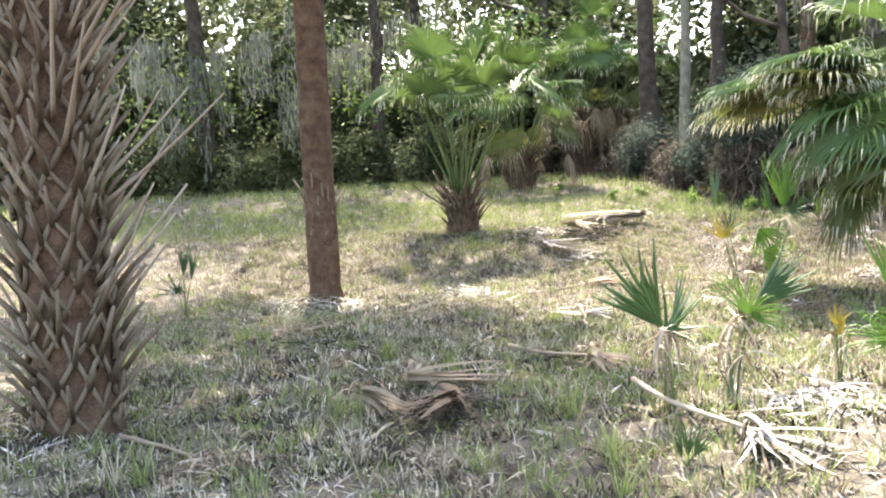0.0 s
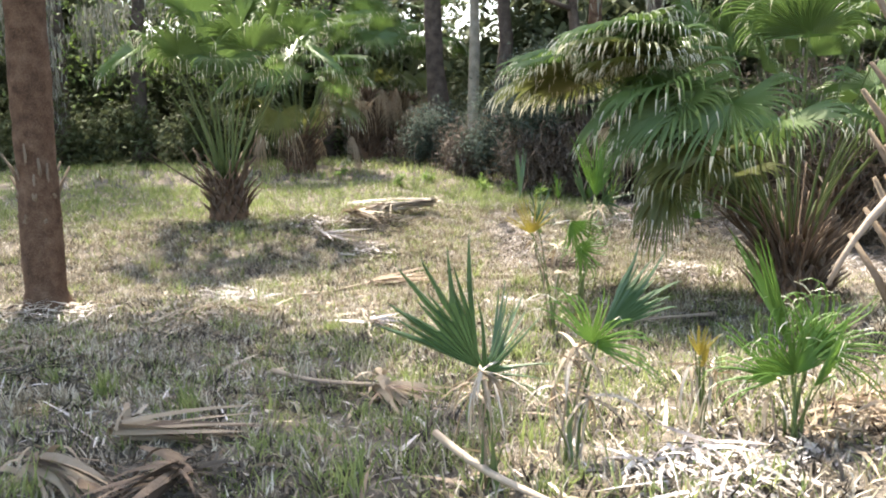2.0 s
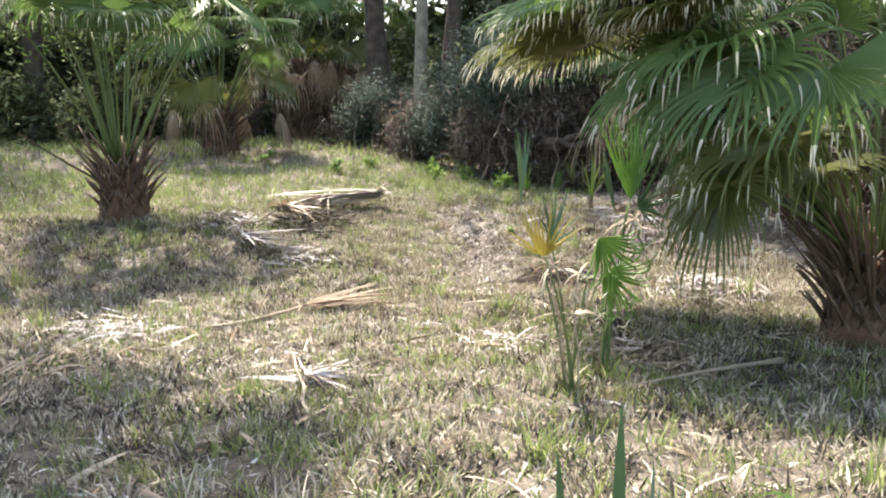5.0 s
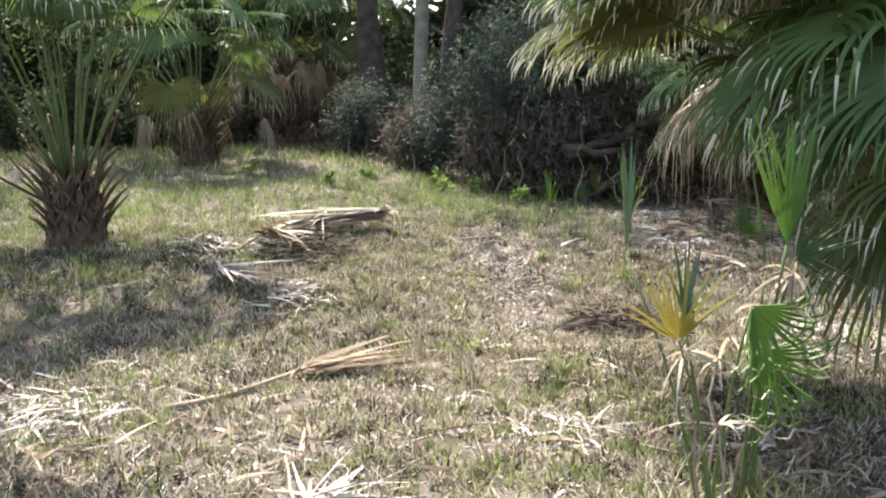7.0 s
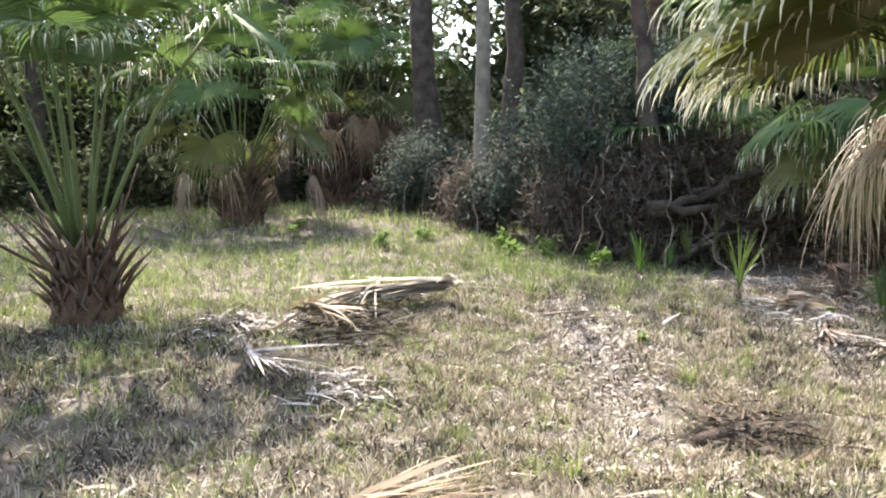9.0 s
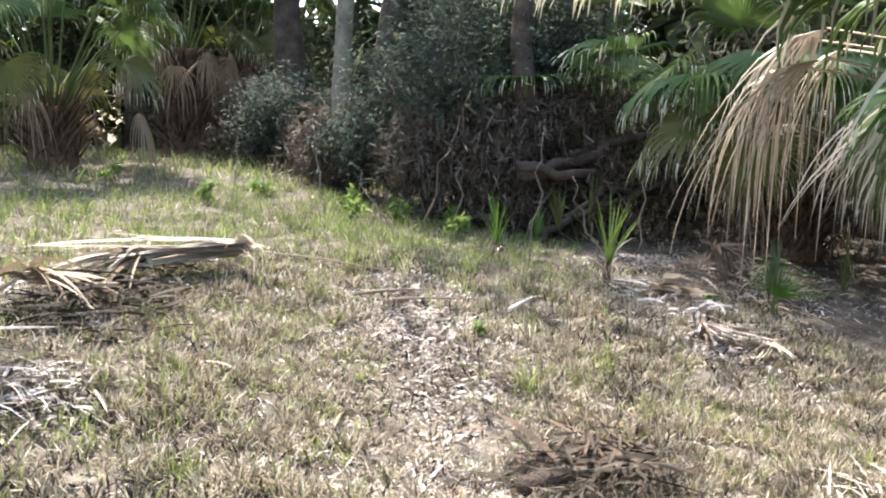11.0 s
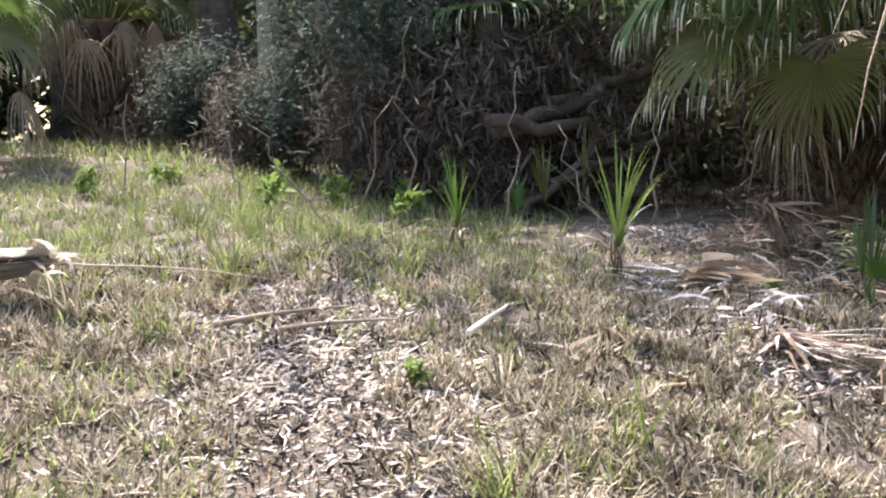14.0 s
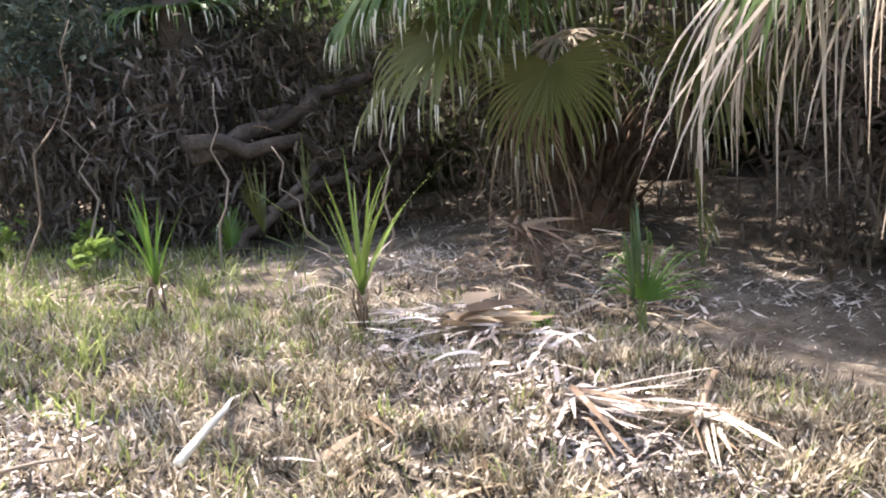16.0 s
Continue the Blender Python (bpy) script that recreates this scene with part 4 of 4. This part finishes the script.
def log_thing(x, y, turn, L, r, seed, label, mat):
    g = np.random.default_rng(seed)
    t = np.linspace(0, 1, 16)
    pts = np.stack([0.05 * np.sin(t * 5) * L, t * L, r * 0.6 + 0.03 * np.sin(t * 7)], 1)
    v, f = tube_arrays(pts, r * (1 - 0.35 * t) * (1 + 0.2 * g.random(16)), 12, 0.25, seed)
    return single("log", quads("log", v, f, [mat]), x, y, gz(x, y), label, "log", turn=turn)


log_thing(4.1, 11.75, -80, 0.8, 0.05, 335, "short dark rotten log with frayed fibres", M_BARK)
litter_heap(4.5, 11.8, 0.42, 0.14, 200, 336, "frayed dark fibres on the log", M_THICKET, (0.06, 0.25))
stick(-2.0, 5.72, -128, 1.05, 0.018, 345, "pale leaning stalk by the booted palm", M_PETIOLE_DEAD, 0.05)
litter_heap(-1.2, 5.1, 0.3, 0.1, 70, 346, "brown torn bark and leaves", M_DEAD)
litter_heap(-2.9, 5.9, 0.4, 0.15, 90, 347, "dark leaf bases fallen round the palm", M_DEAD)
log_thing(3.05, 4.5, -82, 0.8, 0.045, 337, "pale broken log among dead leaves", M_PALE_BARK)

# a torn dead stalk hanging beside the booted trunk
crook = thing("dead_frond", 3.32, 4.66, 1.05, "bleached torn frond stalk bent down from the trunk", "dead frond", turn=98)
part("petiole", stalk_mesh("crook", 0.72, -0.35, 0.75, 0.026, 340, M_PETIOLE_DEAD), crook)
part("stalk", stalk_mesh("crook_up", 0.9, 1.45, -0.1, 0.022, 341, M_PETIOLE_DEAD), crook)


# ---- the wood ----
def leaf_cloud(c, rad, n, size, seed, mat, name, clumps=30, rise=(-1.0, 0.9), wide=1.0):
    """Small bent leaves gathered in clumps inside an ellipsoid."""
    g = np.random.default_rng(seed)
    cc = g.normal(0, 1, (clumps, 3))
    cc /= np.linalg.norm(cc, axis=1)[:, None]
    cc *= g.uniform(0.2, 1, (clumps, 1)) ** 0.5
    cc = np.asarray(c) + cc * np.asarray(rad)
    k = g.integers(0, clumps, n)
    cs = g.uniform(0.12, 0.34, clumps)
    p = cc[k] + g.normal(0, 1, (n, 3)) * (np.asarray(rad) * cs[k][:, None])
    v, f = strip_arrays(p, g.uniform(0, 6.283, n), g.uniform(0.7, 1.5, n) * size, g.uniform(0.4, 0.7, n) * size * wide, g.uniform(*rise, n), g.uniform(-0.3, 0.9, n), 2, g.normal(0, 0.8, n))
    return v, f


def tree(x, y, h, r, seed, label, bark, leaf, lean=0.4, crown=None, leaves=1500, size=0.22, limbs=5, low=0.45):
    """Tapered trunk, limbs and an uneven crown of small leaves."""
    g = np.random.default_rng(seed)
    t = thing("tree", x, y, gz(x, y), label, "tree", "trees of the wood")
    top = np.array([g.normal(0, lean), g.normal(0, lean), h])
    pts = limb_points((0, 0, -0.1), top, seed, 14, 0.012)
    rad = r * (1 - 0.75 * np.linspace(0, 1, 14)) + r * 0.5 * np.exp(-np.linspace(0, 1, 14) * h / 0.4)
    v, f = tube_arrays(pts, rad, 12, 0.12, seed)
    part("trunk", quads("tree_trunk", v, f, [bark]), t)
    ch = []
    for i in range(limbs):
        k = g.integers(int(14 * low), 13)
        az = g.uniform(0, 6.283)
        ln = h * g.uniform(0.25, 0.5)
        end = pts[k] + np.array([math.cos(az) * ln, math.sin(az) * ln, ln * g.uniform(-0.05, 0.6)])
        lp = limb_points(pts[k], end, seed + i + 1)
        lv, lf = tube_arrays(lp, np.linspace(rad[k] * 0.6, 0.02, 8), 7, 0.1, seed + i)
        part("limb", quads("limb", lv, lf, [bark]), t)
        ch.append(leaf_cloud(end, (h * 0.16, h * 0.16, h * 0.10), leaves // (limbs + 1), size, seed + 10 + i, leaf, "c"))
    ch.append(leaf_cloud(top, (h * 0.22, h * 0.22, h * 0.15), leaves // (limbs + 1), size, seed + 40, leaf, "c"))
    v, f = join(ch)
    part("crown", quads("crown", v, f, [leaf]), t)
    return t


tree(5.6, 24.0, 12, 0.30, 401, "tall dark-barked tree at the wood's edge", M_BARK, M_LEAF, leaves=700, low=0.7)
tree(5.7, 21.0, 10, 0.15, 402, "slim pale-barked tree leaning slightly", M_PALE_BARK, M_LEAF, leaves=300, limbs=3, low=0.75)
tree(7.3, 24.0, 12, 0.24, 403, "dark-barked tree deep in the wood", M_BARK, M_LEAF, leaves=700, low=0.7)
tree(8.0, 19.6, 11, 0.2, 404, "red-brown barked tree behind grey shrubs", M_FIBRE, M_LEAF, leaves=400, limbs=3, low=0.75)
tree(3.3, 30.5, 12, 0.3, 405, "tall dark tree against the bright sky", M_BARK, M_LEAF)
tree(4.3, 31.5, 11, 0.22, 406, "slim dark tree against the bright sky", M_BARK, M_LEAF)
tree(-4.6, 29.0, 11, 0.28, 407, "spreading oak hung with grey moss", M_BARK, M_LEAF, leaves=4200, size=0.26)
tree(-7.5, 27.0, 12, 0.32, 408, "oak hung with grey moss", M_BARK, M_LEAF)
tree(-12.0, 25.0, 12, 0.32, 409, "oak hung with grey moss", M_BARK, M_LEAF)
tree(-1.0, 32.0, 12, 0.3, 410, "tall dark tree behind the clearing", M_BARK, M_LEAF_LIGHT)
tree(10.5, 21.5, 11, 0.28, 411, "tall dark tree in the thicket", M_BARK, M_LEAF)
tree(12.0, 17.0, 11, 0.28, 412, "tall dark tree in the thicket", M_BARK, M_LEAF)
tree(11.5, 12.5, 10, 0.26, 413, "tall dark tree in the thicket", M_BARK, M_LEAF)
tree(7.25, 18.0, 6, 0.17, 414, "dark dead-looking trunk with twisted limbs", M_BARK, M_LEAF, leaves=200, limbs=2, low=0.6)
tree(-2.2, 27.5, 10, 0.26, 415, "oak shading the far grass", M_BARK, M_LEAF, leaves=2600, size=0.25)

# oak added out of view; its limbs are placed to shade the near grass
oak = thing("tree", -7.6, 11.5, gz(-7.6, 11.5), "unseen spreading oak added to shade the grass", "tree", "trees of the wood")
v, f = tube_arrays(limb_points((0, 0, -0.1), (0.9, -0.2, 5.2), 421, 12, 0.03), np.linspace(0.42, 0.26, 12), 14, 0.12, 421)
part("trunk", quads("tree_trunk", v, f, [M_BARK]), oak)
ch = []
for i, (bx, by, bz, br) in enumerate([(4.6, -2.2, 7.0, 1.7), (6.4, -1.6, 7.6, 1.6), (7.6, -0.4, 7.4, 1.3), (3.2, 1.8, 6.8, 1.5), (5.4, -4.0, 6.6, 1.5), (2.0, -3.0, 7.2, 1.6), (7.2, -3.4, 7.2, 1.3), (2.0, 2.6, 7.3, 1.6), (3.9, 3.8, 7.5, 1.5), (5.2, 2.2, 7.6, 1.4), (1.2, 0.4, 7.5, 1.6), (6.6, 2.4, 7.6, 1.4), (7.7, 1.4, 7.4, 1.2)]):
    lv, lf = tube_arrays(limb_points((0.9, -0.2, 4.9), (bx, by, bz), 430 + i, 10, 0.08), np.linspace(0.16, 0.03, 10), 8, 0.1, i)
    part("limb", quads("limb", lv, lf, [M_BARK]), oak)
    ch.append(leaf_cloud((bx, by, bz), (br, br, 0.7), 1700, 0.15, 440 + i, M_LEAF, "c", 22))
v, f = join(ch)
part("crown", quads("crown", v, f, [M_LEAF]), oak)


def thicket(name, label, cat, spots, mat, size, per, seed, **kw):
    ch = []
    for i, (x, y, z, rx, ry, rz) in enumerate(spots):
        ch.append(leaf_cloud((x, y, gz(x, y) + z), (rx, ry, rz), per, size, seed + i, mat, name, **kw))
    v, f = join(ch)
    return single(name, quads(name, v, f, [mat]), 0, 0, 0, label, cat, kind="stuff")


def ring(n, seed, z0, z1, rmin, rmax, depth0, depth1):
    """Spots along the wood's edge, from far left round to the right of the path."""
    g = np.random.default_rng(seed)
    line = np.array([(-16, 22), (-12, 26), (-6, 29.5), (0, 31), (4.5, 29), (7.5, 25), (8.5, 20.5), (9.5, 17.5), (10.2, 14.5), (9.8, 11), (9.5, 7), (9, 3)], float)
    seg = np.concatenate([[0], np.cumsum(np.linalg.norm(np.diff(line, axis=0), axis=1))])
    out = []
    for i in range(n):
        u = g.uniform(0, seg[-1])
        x, y = np.interp(u, seg, line[:, 0]), np.interp(u, seg, line[:, 1])
        x2, y2 = np.interp(u + 0.3, seg, line[:, 0]), np.interp(u + 0.3, seg, line[:, 1])
        d = np.array([-(y2 - y), x2 - x])
        d = d / (np.linalg.norm(d) + 1e-9) * g.uniform(depth0, depth1)
        r = g.uniform(rmin, rmax)
        zz = g.uniform(z0, z1)
        way = math.degrees(math.atan2(x + d[0] - 1.4, y + d[1] - 7.3))
        if 2.2 < way < 5.4 and y + d[1] > 24 and zz < 3.2:      # a gap towards the open field
            continue
        out.append((x + d[0], y + d[1], zz, r, r, r * g.uniform(0.6, 1.1)))
    return out


thicket("undergrowth", "dense dark green undergrowth of the wood", "undergrowth", ring(60, 1, 0.4, 2.4, 0.8, 1.7, 0.5, 5), M_LEAF, 0.19, 680, 500)
thicket("low_undergrowth", "low dark green bushes under the far trees", "undergrowth", [(-13, 25.5, 0.8, 1.6, 0.8, 1.2), (-10.8, 26, 0.7, 1.5, 0.8, 1.1), (-8.6, 26.2, 0.8, 1.4, 0.8, 1.2), (-6.6, 26.6, 0.7, 1.4, 0.8, 1.1), (-4.6, 27, 0.8, 1.4, 0.8, 1.2), (-2.6, 27.2, 0.7, 1.4, 0.8, 1.1), (-0.6, 27.6, 0.7, 1.3, 0.7, 1.0), (1.0, 28, 0.5, 0.9, 0.6, 0.7), (-0.6, 30.5, 1.5, 1.3, 0.8, 1.6), (0.7, 30.5, 1.5, 1.1, 0.8, 1.7), (1.8, 30.8, 1.5, 0.8, 0.8, 1.7), (-0.5, 31, 4, 1.6, 0.8, 1.5), (1.2, 31, 4.2, 1.6, 0.8, 1.5), (3.2, 31.5, 4.4, 1.6, 0.8, 1.3)], M_LEAF, 0.15, 2600, 540)
thicket("foliage", "hanging leafy boughs of the wood", "foliage", ring(66, 2, 3.0, 7.0, 1.0, 2.0, 1, 6), M_LEAF, 0.22, 470, 600)
# sunlight on these boughs is put into their lighter leaf colour
thicket("sunlit_foliage", "leaves coloured lighter as if sunlit in the clearing's far edge", "foliage", [(-3.5, 27, 3.5, 2.5, 1.5, 1.5), (-0.5, 27.5, 3.2, 2.2, 1.2, 1.3), (-8, 26, 3, 2.5, 1.5, 1.4), (2.5, 29, 4.5, 2, 1, 1.2)], M_LEAF_LIGHT, 0.15, 650, 700)
# trunkless leaf clouds added above the view to shade the far lawn
thicket("high_boughs", "unseen high leafy boughs added to shade the far lawn", "foliage", [(-8.5, 22, 8.0, 1.8, 1.8, 0.8), (-6.5, 23, 8.2, 1.8, 1.8, 0.8), (-4.4, 22.4, 8.5, 1.8, 1.8, 0.8), (-2.6, 23.6, 8.2, 1.6, 1.6, 0.7)], M_LEAF, 0.16, 1500, 1200)
thicket("far_wood", "dim far wood seen between the trunks", "wood", ring(150, 4, 0.3, 4.6, 2, 3.2, 5, 13), M_LEAF, 0.66, 560, 800)
thicket("far_canopy", "high leafy canopy of the far wood", "wood", ring(150, 14, 4.8, 10, 2, 3.4, 5, 14), M_LEAF, 0.5, 380, 1000)
for i, (x, y, z, r) in enumerate([(6.55, 18.7, 2.05, 0.95), (7.6, 18.5, 2.3, 0.9), (6.2, 19.8, 1.2, 0.9), (5.3, 22.8, 0.7, 0.8)]):
    b = thing("shrub", x, y, gz(x, y), "grey-green dense shrub at the wood's edge", "shrub", "shrubs at the wood's edge")
    v, f = leaf_cloud((0, 0, z), (r, r * 0.8, r), 7000, 0.065, 820 + i, M_LEAF_GREY, "s", 70)
    part("foliage", quads("shrub_leaves", v, f, [M_LEAF_GREY]), b)
    for j in range(5):
        g = np.random.default_rng(830 + i * 9 + j)
        lv, lf = tube_arrays(limb_points((g.normal(0, 0.15), g.normal(0, 0.15), -0.05), (g.normal(0, r * 0.6), g.normal(0, r * 0.5), z + r * 0.4), 840 + j + i), np.linspace(0.03, 0.008, 8), 6, 0.1, j)
        part("stem", quads("shrub_stem", lv, lf, [M_TWIG]), b)

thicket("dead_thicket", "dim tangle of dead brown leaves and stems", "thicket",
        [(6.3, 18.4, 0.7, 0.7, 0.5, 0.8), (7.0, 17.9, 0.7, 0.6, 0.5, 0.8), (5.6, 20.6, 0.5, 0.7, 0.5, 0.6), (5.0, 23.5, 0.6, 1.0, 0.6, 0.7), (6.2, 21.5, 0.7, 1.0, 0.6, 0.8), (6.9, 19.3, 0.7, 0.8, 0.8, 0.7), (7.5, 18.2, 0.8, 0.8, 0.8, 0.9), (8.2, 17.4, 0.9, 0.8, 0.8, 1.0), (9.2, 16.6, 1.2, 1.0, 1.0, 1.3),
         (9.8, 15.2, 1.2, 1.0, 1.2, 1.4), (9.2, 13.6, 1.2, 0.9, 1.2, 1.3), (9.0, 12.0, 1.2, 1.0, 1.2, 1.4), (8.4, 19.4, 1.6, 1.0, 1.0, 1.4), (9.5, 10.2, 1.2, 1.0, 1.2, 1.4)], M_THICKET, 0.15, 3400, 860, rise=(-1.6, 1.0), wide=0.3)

# tangled bare twigs along the wood's foot
ch = []
g = np.random.default_rng(11)
for (x, y, z, rx, ry, rz) in ring(170, 5, 0, 0.2, 0.5, 1, -0.6, 2.2):
    for k in range(2):
        a = np.array([x + g.normal(0, 0.3), y + g.normal(0, 0.3), gz(x, y)])
        b = a + np.array([g.normal(0, 0.7), g.normal(0, 0.7), g.uniform(0.5, 2.4)])
        ch.append(tube_arrays(limb_points(a, b, int(g.integers(1e6)), 7, 0.25), np.linspace(g.uniform(0.006, 0.018), 0.003, 7), 4, 0, 1))
v, f = join(ch)
single("brushwood", quads("brushwood", v, f, [M_TWIG]), 0, 0, 0, "tangle of bare grey-brown twigs and stems", "brushwood", kind="stuff")

# grey moss hanging from the oaks
def moss(spots, seed):
    g = np.random.default_rng(seed)
    ch = []
    for x, y, z, r, n in spots:
        k = g.integers(0, 14, n)
        cx, cy, cz = g.normal(0, r, 14), g.normal(0, r, 14), g.uniform(-0.6, 0.6, 14)
        drop = g.random(n) ** 1.3 * g.uniform(0.6, 2.0, 14)[k]
        thin = 0.16 * (1 - 0.35 * drop)
        root = np.stack([x + cx[k] + g.normal(0, 1, n) * thin, y + cy[k] + g.normal(0, 1, n) * thin, z + cz[k] - drop], 1)
        ch.append(strip_arrays(root, g.uniform(0, 6.283, n), g.uniform(0.2, 0.5, n), g.uniform(0.02, 0.05, n), g.uniform(-1.9, -0.9, n), g.normal(0, 0.8, n), 3, g.normal(0, 0.8, n)))
    v, f = join(ch)
    return single("hanging_moss", quads("moss", v, f, [M_MOSS]), 0, 0, 0, "curtains of grey hanging moss on the oaks", "moss", kind="stuff")


moss([(-3.5, 27, 5.3, 0.9, 700), (-6, 26.5, 5.0, 1.1, 900), (-9, 25.5, 5.0, 1.2, 900), (-1.5, 28, 5.8, 0.8, 500), (8.5, 18.5, 5.0, 0.8, 300), (-7.5, 25, 3.6, 0.7, 500), (-4.5, 26, 3.9, 0.6, 400)], 12)

# fallen twisted limbs in the shade
fallen = thing("fallen_tree", 7.15, 17.38, gz(7.15, 17.38), "fallen dark limbs and twisted roots in shade", "dead tree")
for i, (a, b, r) in enumerate([((-0.3, 0, 0.75), (1.6, -0.2, 1.35), 0.08), ((-0.4, -0.1, 0.85), (1.5, -0.5, 0.55), 0.06), ((0.1, -0.3, 0.3), (1.3, -0.5, 0.7), 0.045), ((0.9, -0.3, 0.1), (1.4, -0.6, 0.95), 0.045), ((-0.2, -0.2, 0.0), (0.5, -0.4, 0.6), 0.05), ((0.3, 0, 1.0), (1.9, 0.2, 1.0), 0.05)]):
    v, f = tube_arrays(limb_points(a, b, 900 + i, 10, 0.07), np.linspace(r, r * 0.5, 10), 9, 0.15, i)
    part("limb", quads("fallen_limb", v, f, [M_BARK]), fallen)

# broad-leaved weeds where the grass meets the wood, and tufts of taller grass
g = np.random.default_rng(31)
for i, (x, y) in enumerate([(4.9, 17.4), (5.6, 17.9), (5.2, 18.6), (6.15, 17.6), (3.6, 18.8), (2.6, 20.3), (4.7, 13.55), (6.9, 14.1), (5.9, 16.9), (4.3, 19.4)]):
    w = thing("weed", x, y, gz(x, y), "small fresh green broad-leaved weed", "weed", "weeds at the wood's edge")
    small = 0.32 if y < 15 else 1.0
    v, f = leaf_cloud((0, 0, 0.16 * small), (0.13 * small, 0.13 * small, 0.13 * small), 60, 0.07 * small + 0.02, 910 + i, M_LEAF_LIGHT, "w", 9)
    part("foliage", quads("weed_leaves", v, f, [M_LEAF_LIGHT]), w)
    v, f = tube_arrays(limb_points((0, 0, -0.02), (0.03, 0.02, 0.26 * small), 930 + i, 5, 0.1), np.linspace(0.006, 0.003, 5), 5, 0, i)
    part("stem", quads("weed_stem", v, f, [M_PETIOLE]), w)
for i in range(60):
    x, y = g.uniform(-2.5, 6.0), g.uniform(4.0, 15.5)
    if bare(x, y) > 0.4:
        continue
    n = int(g.integers(18, 40))
    root = np.stack([g.normal(0, 0.035, n), g.normal(0, 0.035, n), np.full(n, -0.01)], 1)
    v, f = strip_arrays(root, g.uniform(0, 6.283, n), g.uniform(0.12, 0.32, n), g.uniform(0.006, 0.012, n), g.uniform(1.0, 1.5, n), g.uniform(0.1, 1.2, n), 4, g.normal(0, 0.4, n))
    single("grass_tuft", quads("tuft", v, f, [M_GREEN_GRASS if g.random() < 0.65 else M_DRY_GRASS]), x, y, gz(x, y), "tuft of taller grass blades in the lawn", "grass", "taller grass tufts")

for i, (x, y, tx, ty, h) in enumerate([(5.55, 16.9, 0.25, -0.5, 1.5), (5.2, 16.6, -0.5, 0.1, 0.75), (6.0, 17.2, 0.1, 0.2, 1.3), (6.6, 16.6, 0.15, 0.1, 1.2), (4.8, 18.2, -0.1, 0.1, 1.0), (6.9, 15.6, -0.3, 0.2, 0.8), (7.4, 15.9, 0.2, 0.1, 1.6), (3.9, 19.0, 0.1, 0, 0.9)]):
    v, f = tube_arrays(limb_points((0, 0, -0.02), (tx, ty, h), 950 + i, 9, 0.12), np.linspace(0.011, 0.004, 9), 5, 0.1, i)
    single("bare_stem", quads("bare_stem", v, f, [M_TWIG]), x, y, gz(x, y), "thin bare grey stem of a dead shrub", "stem", "bare stems at the wood's foot")
